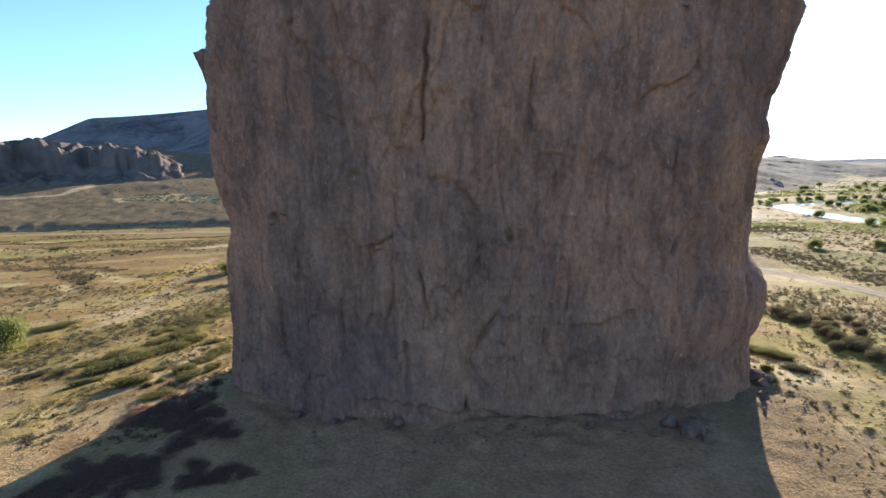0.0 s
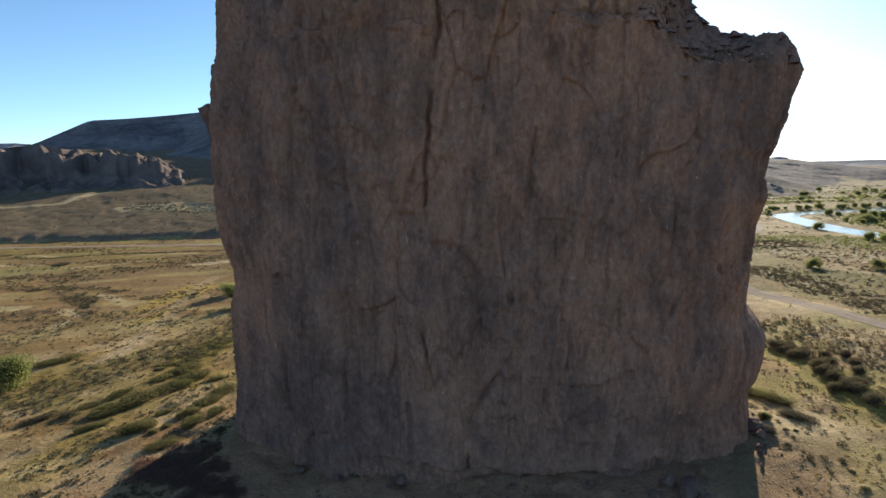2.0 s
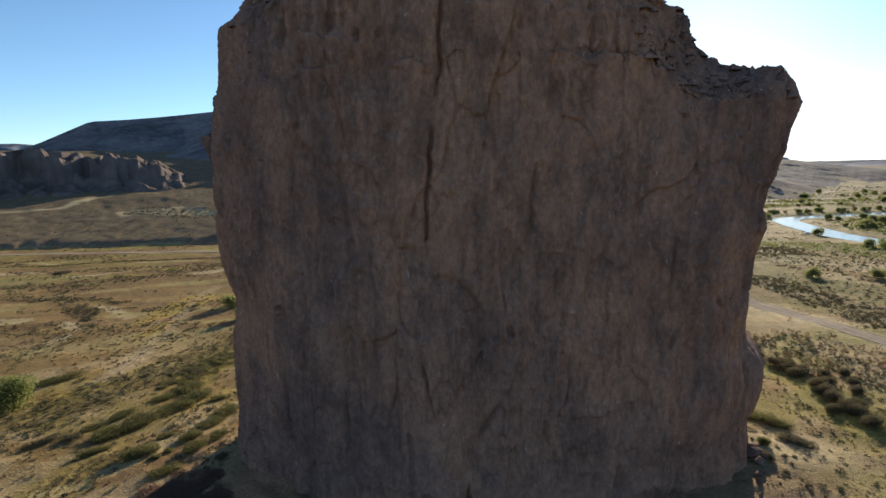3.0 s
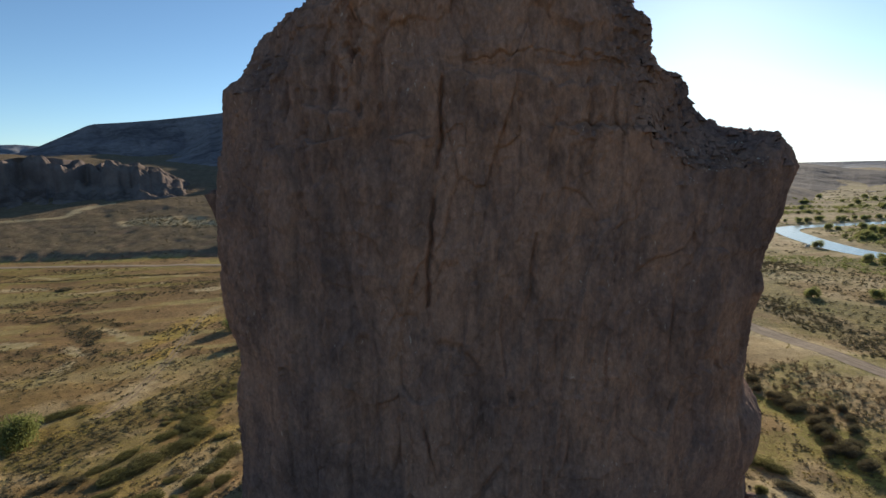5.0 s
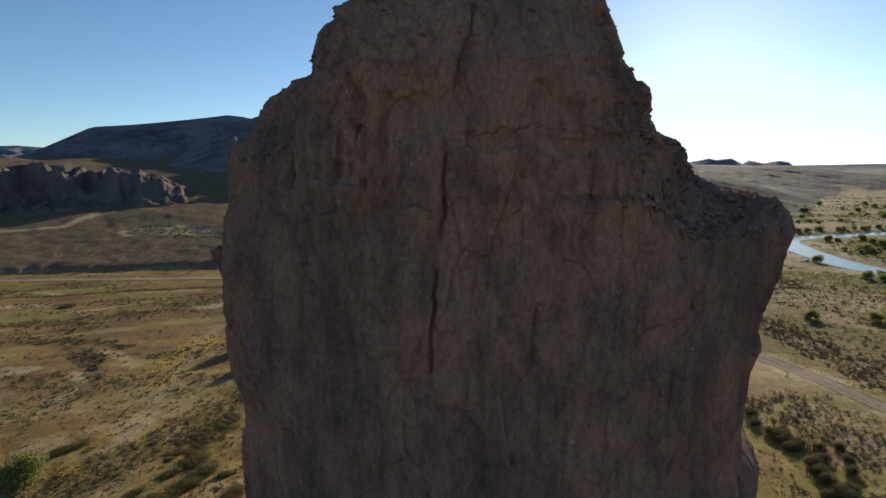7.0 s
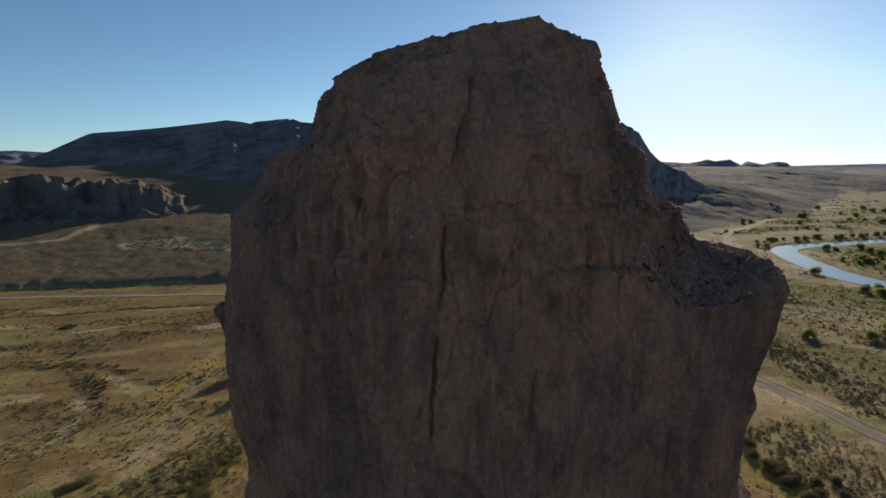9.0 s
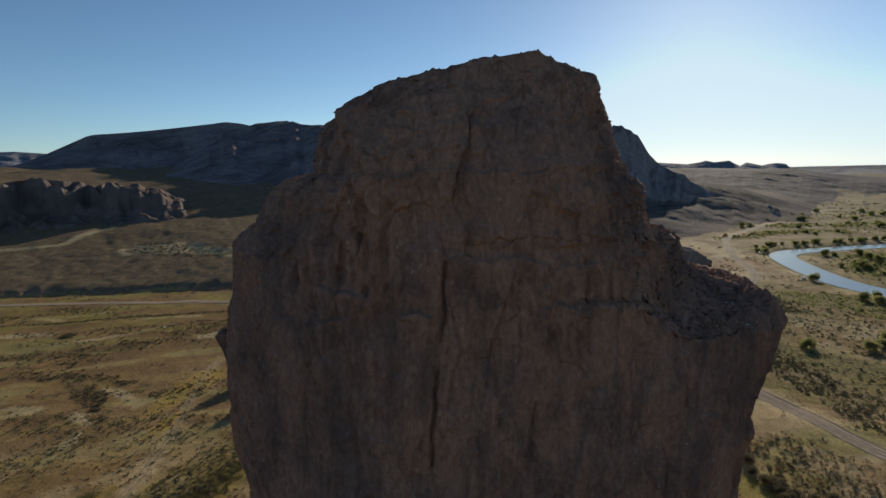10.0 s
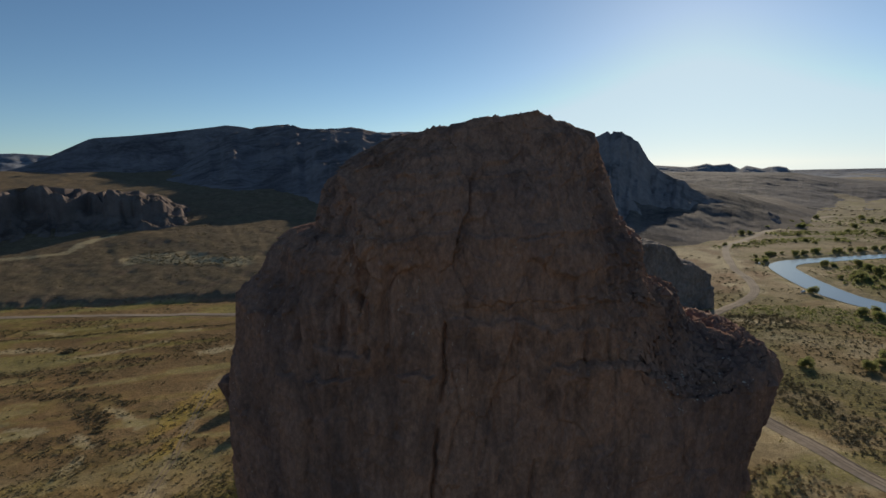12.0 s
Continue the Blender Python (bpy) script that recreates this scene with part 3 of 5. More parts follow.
def along(x, z, points):
    """Distance in the face to a broken line, and whether a place lies beside it at all."""
    best = np.full(x.shape, 1e9)
    for (ax, az), (bx, bz) in zip(points, points[1:]):
        t = np.clip(((x - ax) * (bx - ax) + (z - az) * (bz - az)) / ((bx - ax) ** 2 + (bz - az) ** 2), 0, 1)
        best = np.minimum(best, (x - ax - t * (bx - ax)) ** 2 + (z - az - t * (bz - az)) ** 2)
    return np.sqrt(best)


def rolled(v, k):
    """Running mean over k rows."""
    if k < 2:
        return v
    pad = np.concatenate([np.full(k, v[0]), v, np.full(k, v[-1])])
    return np.convolve(pad, np.hanning(2 * k + 1) / np.hanning(2 * k + 1).sum(), "valid")


def between_flanks(x, y, zs, k, power=1):
    """Rings of the rock, widened or narrowed so that their flanks keep to the outline over k rows."""
    q = x / y
    lo, hi = q.min(1), q.max(1)
    lo_, hi_ = lo + rolled(np.interp(zs, LEFT_H, LEFT_T) - lo, k), hi + rolled(np.interp(zs, RIGHT_H, RIGHT_T) - hi, k)
    u = (q - lo[:, None]) / (hi - lo)[:, None]
    return (q + (lo_ - lo)[:, None] * (1 - u) ** power + (hi_ - hi)[:, None] * u ** power) * y


def build_monolith():
    fine = np.arange(-4.5, 137.35, 0.1)
    lt, rt = np.interp(fine, LEFT_H, LEFT_T), np.interp(fine, RIGHT_H, RIGHT_T)
    front = np.interp(fine, [0, 60, 100, 114, 121, 127, 131, 137.4], [104.5, 102.5, 102.3, 102.8, 105.5, 109.5, 112.5, 116])
    depth = np.interp(fine, [0, 90, 104, 122, 132, 137.4], [31, 30, 28, 23, 11, 4])
    half, mid = (rt - lt) * 58, (rt + lt) * 58
    # rings about a quarter of a metre apart along the flank
    run = np.cumsum(np.hypot(np.hypot(0.1, np.gradient(half)), np.gradient(front)))
    zs = np.interp(np.arange(run[0], run[-1], 0.27), run, fine)
    # columns: close on the front, wide on the back
    t = np.linspace(0, 2 * np.pi, 4001)
    ux, uy = unit_outline(t)
    speed = np.hypot(np.gradient(57 * ux), np.gradient(30 * uy)) * np.where(uy < 0.15, 1.0, 0.2)
    s = np.cumsum(speed)
    place = np.linspace(s[0], s[-1], 760)[:-1]
    th = np.interp(place, s, t)
    Z, TH = np.meshgrid(zs, th, indexing="ij")
    UX, UY = unit_outline(TH, Z)
    cx, a, fr, de = (np.interp(Z, fine, v) for v in (mid, half, front, depth))
    X, Y = cx + a * UX, fr + de + de * UY
    # the front turns away towards the left
    Y = Y + 0.52 * np.clip(-19 - X, 0, 30) * ((1 - UY) / 2) ** 0.7 * (1 - smooth(112, 128, Z))
    X = between_flanks(X, Y, zs, 1)
    nx, ny = np.gradient(Y, axis=1), -np.gradient(X, axis=1)
    ln = np.hypot(nx, ny) + 1e-9
    nx, ny = nx / ln, ny / ln
    high = smooth(84, 103, Z)
    edge = smooth(137.4, 131, Z)
    # lengths across and up the surface
    S = X + (Y - fr) * np.tanh((X - cx) / 15)
    V = Z + 0.8 * (fr - 102.3)
    ws = S + 0.7 * fbm(S / 9, V / 22, octaves=2, seed=57)
    wz = V + 0.8 * fbm(S / 8, V / 8, octaves=2, seed=58)
    # wide buttresses and shallow flutes
    d = 1.9 * fbm(S / 22, Z / 55, octaves=3, seed=51)
    for size, tall, amp, seed in ((7.0, 4.0, 0.8, 52), (3.2, 3.6, 0.6, 53), (1.5, 3.0, 0.34, 54), (0.8, 2.6, 0.2, 55)):
        rib = 1 - np.abs(vnoise(ws / size, wz / (size * tall), seed=seed))
        d += amp * (1 - 0.65 * high) * (rib ** 2 - 0.5) * (0.3 + 1.2 * smooth(-0.3, 0.6, vnoise(S / 13, Z / 16, seed=seed + 40)))
    # slabs of the sheer wall, each tilted a little, with open joints here and there
    for size, tall, amp, joint, seed in ((11.0, 3.2, 1.3, 0.3, 61), (4.6, 3.2, 0.75, 0.26, 62), (1.9, 2.8, 0.4, 0.18, 63), (0.9, 2.2, 0.18, 0.1, 64)):
        gap, own, du, dv = blocks(ws / size, wz / (size * tall), seed)
        tilt = ((own * 37 % 1) - 0.5) * du + ((own * 91 % 1) - 0.5) * dv
        open_ = smooth(-0.1, 0.5, vnoise(S / 9, Z / 13, seed=seed + 10))
        d += (1 - 0.6 * high) * (amp * (own - 0.5 + 0.9 * tilt) - joint * open_ * (1 - smooth(0.0, 0.3 / size, gap)))
    # squarer broken blocks above
    top = np.where(zs > 83)[0][0]
    hs, hz, hh = ws[top:], wz[top:], high[top:]
    lift = np.zeros_like(Z)
    rough = (0.55 + 0.75 * (1 - smooth(-14, 2, X)) + 0.9 * smooth(28, 42, X))[top:]
    for size, tall, amp, joint, seed in ((9.0, 2.0, 1.9, 0.15, 71), (4.2, 2.0, 1.0, 0.12, 72), (1.9, 1.6, 0.45, 0.08, 73), (0.85, 1.2, 0.2, 0.04, 74)):
        gap, own, du, dv = blocks(hs / size, hz / (size * tall), seed)
        tilt = ((own * 37 % 1) - 0.5) * du + ((own * 91 % 1) - 0.2) * dv
        d[top:] += hh * rough * (amp * (own - 0.5 - 0.7 * tilt) - joint * (1 - smooth(0.0, 0.4 / size, gap)))
        lift[top:] += hh * 0.4 * amp * (own - 0.42)
    # rubble down the flank above the shoulder
    loose = (smooth(22, 34, X) * (1 - smooth(112, 118, Z)))[top:] * hh
    for size, amp, seed in ((2.6, 1.0, 91), (1.3, 0.7, 92), (0.7, 0.35, 93)):
        gap, own, du, dv = blocks(hs / size, hz / size, seed)
        d[top:] += loose * amp * (own - 0.5 + 0.8 * (own * 53 % 1 - 0.5) * du)
    # courses in the summit block
    d += 0.35 * high * smooth(0.1, 0.5, vnoise(S / 30, wz / 2.4, seed=68))
    # small relief
    d += 0.2 * fbm(S / 1.1, Z / 2.0, octaves=4, seed=70, gain=0.6)
    # cracks and ledges of the face
    face = UY < -0.3
    jx, jz = X + 0.35 * fbm(S / 2.2, Z / 3.0, octaves=4, seed=77), Z + 0.7 * fbm(S / 2.6, Z / 2.6, octaves=3, seed=78)
    for points, wide, deep in CRACKS:
        px, pz = [p[0] for p in points], [p[1] for p in points]
        at = np.where(face & (X > min(px) - 4) & (X < max(px) + 4) & (Z > min(pz) - 4) & (Z < max(pz) + 4))
        r = along(jx[at], jz[at], points)
        d[at] -= deep * np.exp(-((r / wide) ** 2)) * np.clip(0.55 + 0.7 * vnoise(Z[at] / 5, X[at] / 5, seed=79), 0.1, 1)
    for points, out, fade in LEDGES:
        px = [p[0] for p in points]
        off = jz - np.interp(jx, px, [p[1] for p in points])
        on = smooth(px[0] - 1.5, px[0] + 1, jx) * (1 - smooth(px[-1] - 1, px[-1] + 2, jx)) * face
        side = -off if out > 0 else off
        d += on * abs(out) * smooth(-0.15, 0.25, side) * np.exp(-np.clip(side, 0, None) / fade)
        d -= on * 0.18 * np.exp(-((off / 0.4) ** 2))
    # alcoves between the upper slabs
    for ax, az, wx_, hz_, dd in ((-12, 87.5, 3.4, 4.5, 2.4), (-7, 103, 2.6, 8, 2.4), (-22, 104, 1.6, 5, 1.8), (-20, 99, 1.4, 6, 1.6), (-11.5, 98, 1.6, 5, 2.2), (-34, 103, 1.6, 7, 1.8), (9, 98.8, 5, 1.6, 1.2), (26, 99, 6, 1.6, 1.0), (-3, 108, 1.8, 8, 1.6), (36, 74, 3, 10, 1.0)):
        d -= face * dd * np.exp(-(((X - ax) / wx_) ** 2) - ((Z - az) / hz_) ** 2)
    d = d * (0.3 + 0.7 * edge)
    X2, Y2 = X + nx * d, Y + ny * d
    # the flanks keep to their outline, but for the small relief
    X2 = between_flanks(X2, Y2, zs, 3, 4)
    # the back narrows towards the left
    X2 = X2 + 0.24 * np.clip(Y2 - 126, 0, 40) * smooth(0, -30, X2)
    # the foot runs back on the right, behind its flank
    X2 = X2 + 0.32 * np.clip(Y2 - 116, 0, 18) * smooth(35, 58, X2) * (1 - smooth(28, 42, Z))
    X2 = np.minimum(X2, np.interp(Z, RIGHT_H, RIGHT_T) * Y2 + 0.3)
    Z2 = Z + edge * lift + 0.25 * fbm(S / 2, Z / 2, octaves=2, seed=76)
    # the shoulder falls towards the front
    Z2 = Z2 + (0.4 * np.clip(Y2 - 122, -15, 0) - 0.22 * np.clip(Y2 - 124, 0, 30)) * smooth(36, 48, X2) * (1 - smooth(56, 66, X2)) * smooth(80, 88, Z) * (1 - smooth(97, 104, Z))
    # broken stones bedded in the shoulder
    bed = smooth(33, 40, X2) * smooth(82, 88, Z) * (1 - smooth(106, 112, Z))
    for size, amp, seed in ((3.2, 1.3, 95), (1.6, 0.9, 96), (0.8, 0.4, 97)):
        gap, own, du, dv = blocks(X2 / size, Y2 / size, seed)
        Z2 = Z2 + bed * amp * (own - 0.45 - 0.35 * dv)
    n = X.shape[1]
    last = (len(zs) - 1) * n
    me = grid_mesh("monolith", X2, Y2, Z2, MAT_ROCK, wrap=True, extra=[[last + i for i in range(n)]])
    rock = new("monolith", me)
    return tagged(rock, "huge reddish brown monolith with sheer fluted walls", "rock")


build_monolith()


# ---- mountains ----
def ridge(name, az0, az1, step, r_front, r_mid, r_back, skyline, shape, material, label, rough=6.0, seed=0, rows=110, wobble=0.16, wave=80.0, ribs=0.1, even=False, split=None, category="mountain", eye=126.0, scoop=None):
    """A range in polar plan, its crest shaped to fit the camera's view: angles in degrees by azimuth from an eye 126 m
    up. shape: height fractions from foot to crest.
    """
    az = np.arange(az0, az1 + 1e-6, step)
    u = np.concatenate([np.linspace(0, 1, rows), np.linspace(1, 2, rows // 3)[1:]])
    U, A = np.meshgrid(u, az, indexing="ij")
    r_front = np.interp(A, *r_front) if isinstance(r_front, tuple) else r_front
    r_mid = np.interp(A, *r_mid) if isinstance(r_mid, tuple) else r_mid
    R = np.where(U <= 1, r_front + (r_mid - r_front) * U, r_mid + (r_back - r_mid) * (U - 1))
    wob = fbm(A * r_mid / 57 / 70, U * 0, octaves=4, seed=seed)
    R = R + np.where(U <= 1, U * (1 - U) * 4, 0) * wob * (r_mid - r_front) * wobble
    x, y = R * np.sin(np.radians(A)), R * np.cos(np.radians(A))
    top = eye + r_mid * np.tan(np.radians(np.interp(A, [s[0] for s in skyline], [s[1] for s in skyline])))
    soft = eye + r_mid * np.tan(np.radians(sum(np.interp(A + o, [s[0] for s in skyline], [s[1] for s in skyline]) for o in (-5, -3, -1, 1, 3, 5)) / 6)) if even else top
    base = ground_height(x, y)
    k = np.interp(U + 0.05 * U * (1 - U) * 4 * fbm(x / 60, y / 60, octaves=3, seed=seed + 4), [s[0] for s in shape], [s[1] for s in shape])
    if scoop:
        k = k ** np.interp(A, *scoop)
    k = np.where(U > 1, np.interp(U, [1, 2], [1, 0]), k)
    side = smooth(az0, az0 + 1.5, A) * (1 - smooth(az1 - 1.5, az1, A))
    rib = np.abs(fbm(A * r_mid / 57 / 55, U * 0.8, octaves=4, seed=seed + 1))
    z = base - 4 + ((soft - base + 4) * k + (top - soft) * smooth(0.86, 0.99, k)) * side
    mid = smooth(0, 0.25, U) * (1 - smooth(0.86, 1, U)) + 0.12
    z = z + rough * mid * side * (1.2 * fbm(x / wave, y / wave, octaves=5, seed=seed + 2, gain=0.42) - ribs * np.exp(-((rib / 0.16) ** 2)))
    z = z - 3 * (1 - side)
    if split is None:
        return tagged(new(name, grid_mesh(name, x, y, z, material, flip=True)), label, category)
    ob = tagged(new(name), label, category)
    cut = int(rows * split[0])
    part(split[1], grid_mesh(split[1], x[:cut + 1], y[:cut + 1], z[:cut + 1], material, flip=True), ob)
    part(split[2], grid_mesh(split[2], x[cut:], y[cut:], z[cut:], material, flip=True), ob)
    return ob


MESA_SHAPE = [(0, 0), (0.12, 0.07), (0.5, 0.46), (0.9, 0.9), (0.95, 0.985), (1, 1)]
ridge("mesa", -52, -14, 0.12, 2080, 2480, 3300, [(-52, -0.4), (-44, -0.2), (-38, 0.3), (-36, 0.9), (-34.9, 1.34), (-31.5, 3.02), (-31, 3.16), (-28, 3.42), (-25.1, 3.74), (-21.5, 4.2), (-20.3, 4.38), (-19, 4.25), (-16, 3.6), (-14, 3)], MESA_SHAPE, MAT_SLOPE, "long flat-topped mesa with shaded dark flank", 2.5, 101, wave=150.0, wobble=0.04, split=(0.9, "flank", "caprock"))
ridge("mountain", -29, 14, 0.12, ([-29, -26, -23, -20, -17, -14, -12, 14], [1900, 1480, 1270, 1180, 1100, 1040, 1000, 1040]), ([-29, -22, -15, -12, -10, 14], [2480, 2450, 2300, 2150, 2060, 2060]), 3000, [(-29, -3.2), (-27, -1.4), (-25, 1.0), (-23, 2.4), (-21, 3.2), (-19, 3.8), (-17.5, 4.2), (-15.5, 4.4), (-14.7, 4.46), (-13.5, 3.72), (-12.8, 3.7), (-11, 3.95), (-8.8, 4.15), (-5, 3.4), (0, 3.6), (8, 3.2), (14, 2.6)], [(0, 0), (0.08, 0.04), (0.55, 0.64), (0.84, 0.95), (1, 1)], MAT_SLOPE, "broad dark mountain with steep shaded flank", 4.0, 111, wave=140.0, wobble=0.05, ribs=0.15, even=True, scoop=([-29, -22, -17, -13.5, -11.5], [1.0, 1.25, 1.6, 1.5, 1.0]), split=(0.8, "flank", "summit"))
ridge("cliff_band", -50, -20, 0.05, ([-50, -34, -32, -30.5, -22], [960, 960, 985, 960, 980]), ([-50, -33.5, -32, -30.5, -27, -22], [1110, 1110, 1140, 1110, 1100, 1130]), 1560, [(-50, -0.9), (-38, -1.1), (-36.5, -0.85), (-34.5, -0.8), (-33, -0.95), (-32, -1.25), (-31.3, -1.5), (-30.6, -1.3), (-29, -1.5), (-28, -1.45), (-27.4, -1.9), (-26.8, -1.8), (-25.8, -2.2), (-25.3, -2.7), (-24.5, -2.8), (-23, -3.8), (-20, -5.4)], [(0, 0), (0.42, 0.2), (0.6, 0.38), (0.66, 0.84), (0.72, 0.95), (1, 1)], MAT_BLUFF, "eroded dark brown cliff band above a talus slope", 4.5, 121, 150, wobble=0.4, wave=17.0, ribs=2.3, category="cliff", split=(0.56, "talus", "cliff_face"))
ridge("butte", 9, 32, 0.08, ([9, 20, 22.6, 24, 28, 32], [1000, 1040, 1140, 1190, 1250, 1310]), 1400, 1900, [(9, 1.5), (13, 2.2), (15.4, 2.83), (16.1, 3.2), (16.3, 3.22), (16.45, 2.98), (16.6, 3.0), (16.75, 3.22), (17.2, 3.12), (17.5, 3.15), (17.8, 2.85), (18.4, 2.6), (18.6, 2.35), (19.0, 2.17), (20.1, 0.3), (20.9, -0.5), (22.2, -1.3), (23.2, -1.6), (23.7, -2.2), (25, -2.9), (27, -3.7), (32, -5.5)], [(0, 0), (0.3, 0.2), (0.6, 0.46), (0.75, 0.64), (0.84, 0.84), (0.93, 0.96), (1, 1)], MAT_BUTTE, "steep rocky butte with a notched summit", 12, 141, rows=150, wobble=0.16, wave=70.0, ribs=0.6, split=(0.7, "talus", "crag"))
ridge("foot_slope", 17, 40, 0.1, ([17, 24, 35, 40], [830, 900, 1150, 1250]), 1560, 2300, [(17, -1.0), (20.9, -1.3), (22.6, -1.7), (24, -1.95), (27.4, -2.7), (30, -3.5), (33, -4.4), (36, -5.3), (40, -6.2)], [(0, 0), (0.3, 0.16), (0.7, 0.6), (1, 1)], MAT_HILL, "long brown foot slope below the butte", 2.6, 151, wobble=0.1, wave=170.0, ribs=0.35, category="hill", split=(0.55, "lower_slope", "upper_slope"))
ridge("near_ridge", 19, 62, 0.1, 1620, 3000, 3700, [(19, -0.9), (24, -0.75), (28, -0.9), (31.6, -0.95), (33, -1.2), (35.6, -1.59), (38.1, -1.91), (44, -1.7), (62, -1.4)], [(0, 0), (0.5, 0.4), (0.85, 0.85), (1, 1)], MAT_FAR, "low bare brown hills across the valley", 7.0, 161, 130, wave=600.0, wobble=0.1, ribs=0.0, category="hill", split=(0.5, "lower_slope", "upper_slope"))
# the farthest three carry their haze in the material's colour
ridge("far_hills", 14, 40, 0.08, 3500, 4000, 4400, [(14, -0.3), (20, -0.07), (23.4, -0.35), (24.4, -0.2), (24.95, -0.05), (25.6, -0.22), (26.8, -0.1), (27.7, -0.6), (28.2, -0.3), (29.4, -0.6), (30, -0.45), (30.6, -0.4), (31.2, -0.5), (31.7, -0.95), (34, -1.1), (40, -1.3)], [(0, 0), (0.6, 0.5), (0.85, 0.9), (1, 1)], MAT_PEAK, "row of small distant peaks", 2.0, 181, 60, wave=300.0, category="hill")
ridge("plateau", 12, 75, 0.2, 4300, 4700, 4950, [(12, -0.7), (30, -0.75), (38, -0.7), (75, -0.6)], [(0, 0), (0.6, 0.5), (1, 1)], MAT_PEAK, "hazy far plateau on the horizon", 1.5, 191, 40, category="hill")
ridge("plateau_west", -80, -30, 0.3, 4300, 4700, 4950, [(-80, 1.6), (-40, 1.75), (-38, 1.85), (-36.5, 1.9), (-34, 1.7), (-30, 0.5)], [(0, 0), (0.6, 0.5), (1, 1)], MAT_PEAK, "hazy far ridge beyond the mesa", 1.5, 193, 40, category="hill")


def build_low_bluff():
    """The stepped rock behind the monolith."""
    t, v = np.linspace(0, 2 * np.pi, 260), np.linspace(0, 1, 110)
    V, Tt = np.meshgrid(v, t[:-1], indexing="ij")
    ux, uy = unit_outline(Tt)
    x, y = 205 + 36 * ux, 512 + 32 * uy
    top = np.interp(x, [190, 199, 203, 206, 222, 236, 241], [57, 53, 47, 41, 37, 30, 26])
    k = np.where(V < 0.75, 1, 1 - ((V - 0.75) / 0.25) ** 2 * 0.99)
    x, y = 205 + (x - 205) * k, 512 + (y - 512) * k
    top = np.interp(x, [190, 199, 203, 206, 222, 236, 241], [57, 53, 47, 41, 37, 30, 26])
    z = -3 + (top + 3) * np.minimum(1, V / 0.75 * 0.97 + 0.03 * (V > 0.75))
    d = 1.8 * fbm(x / 12, y / 12, z / 30, octaves=4, seed=201) + 0.8 * fbm(x / 4, y / 4, z / 7, octaves=3, seed=203)
    for size, tall, amp, seed in ((9.0, 2.0, 2.4, 205), (4.0, 1.6, 1.2, 206)):
        gap, own, du, dv = blocks((x - y) / size, z / (size * tall), seed)
        d = d + amp * (own - 0.5) - 0.5 * (1 - smooth(0.0, 0.12, gap))
    me = grid_mesh("low_bluff", x + ux * d, y + uy * d, z + 0.6 * d * (V > 0.7), MAT_CLIFF, wrap=True)
    tagged(new("low_bluff", me), "stepped dark rock bluff beside the road bend", "rock")


build_low_bluff()


# ---- roads and river ----
def ribbon(name, points, width, material, lift, label, category, step=4.0, level=None, across=5, crown=0.0, wander=0.0, seed=0):
    line = spline(points, step)
    t = np.gradient(line, axis=0)
    t /= np.hypot(t[:, 0], t[:, 1])[:, None]
    off = np.linspace(-0.5, 0.5, across)
    w = width(np.arange(len(line)) / (len(line) - 1)) if callable(width) else np.full(len(line), float(width))
    ragged = 1 + wander * fbm(np.arange(len(line)) / 7.0, np.zeros(len(line)), octaves=3, seed=seed)
    x = line[:, :1] - t[:, 1:] * off[None] * (w * ragged)[:, None]
    y = line[:, 1:] + t[:, :1] * off[None] * (w * ragged)[:, None]
    z = np.full_like(x, level) if level is not None else ground_height(x, y) + lift + crown * (1 - (off * 2) ** 2)[None]
    me = grid_mesh(name, x, y, z, material, flip=True)
    return tagged(new(name, me), label, category, kind="structure")


ribbon("road", ROAD, 9.0, MAT_ROAD, 0.1, "pale graded gravel road", "road", 3.0, crown=0.2, wander=0.14)
ribbon("road_far", ROAD_LEFT, 8.0, MAT_ROAD, 0.3, "straight pale gravel road under the foothills", "road", 5.0, wander=0.1, seed=3)
ribbon("water", RIVER, lambda s: 29 + 2 * np.sin(9 * s), MAT_WATER, 0, "calm river reflecting the bright sky", "river", 5.0, level=-1.2, across=3)


MAT_RUT = simple_material("packed_rut", (0.19, 0.145, 0.105), (0.29, 0.225, 0.165), 0.5, 0.95, 0.05)
for side in (-3.9, -1.0, 1.2):
    line = spline(ROAD[:17], 3.0)
    t = np.gradient(line, axis=0)
    t /= np.hypot(t[:, 0], t[:, 1])[:, None]
    off = side + 0.5 * fbm(np.arange(len(line)) / 14.0, np.zeros(len(line)), octaves=2, seed=int(10 + side))[:, None] + np.array([[-0.35, 0.35]])
    x, y = line[:, :1] - t[:, 1:] * off, line[:, 1:] + t[:, :1] * off
    part("wheel_rut", grid_mesh("wheel_rut", x, y, ground_height(x, y) + 0.34, MAT_RUT, flip=True), bpy.data.objects["road"])


# ---- parked vans ----
def simple_box(size, at, width=0.12, taper=0.0):
    """A box with rounded edges, narrower towards the roof by taper."""
    bm = bmesh.new()
    bmesh.ops.create_cube(bm, size=1.0)
    for v in bm.verts:
        k = 1 - taper * (v.co.z > 0)
        v.co = Vector((v.co.x * size[0] * k + at[0], v.co.y * size[1] * k + at[1], v.co.z * size[2] + at[2]))
    if width:
        bmesh.ops.bevel(bm, geom=bm.edges[:], offset=width, segments=2, affect="EDGES")
    return bm


def mesh_from(bm, name, material):
    me = bpy.data.meshes.new(name)
    bm.to_mesh(me)
    bm.free()
    me.materials.append(material)
    return me


MAT_PAINT = simple_material("white_car_paint", (0.74, 0.75, 0.76), (0.82, 0.82, 0.82), 2.0, 0.35, 0)
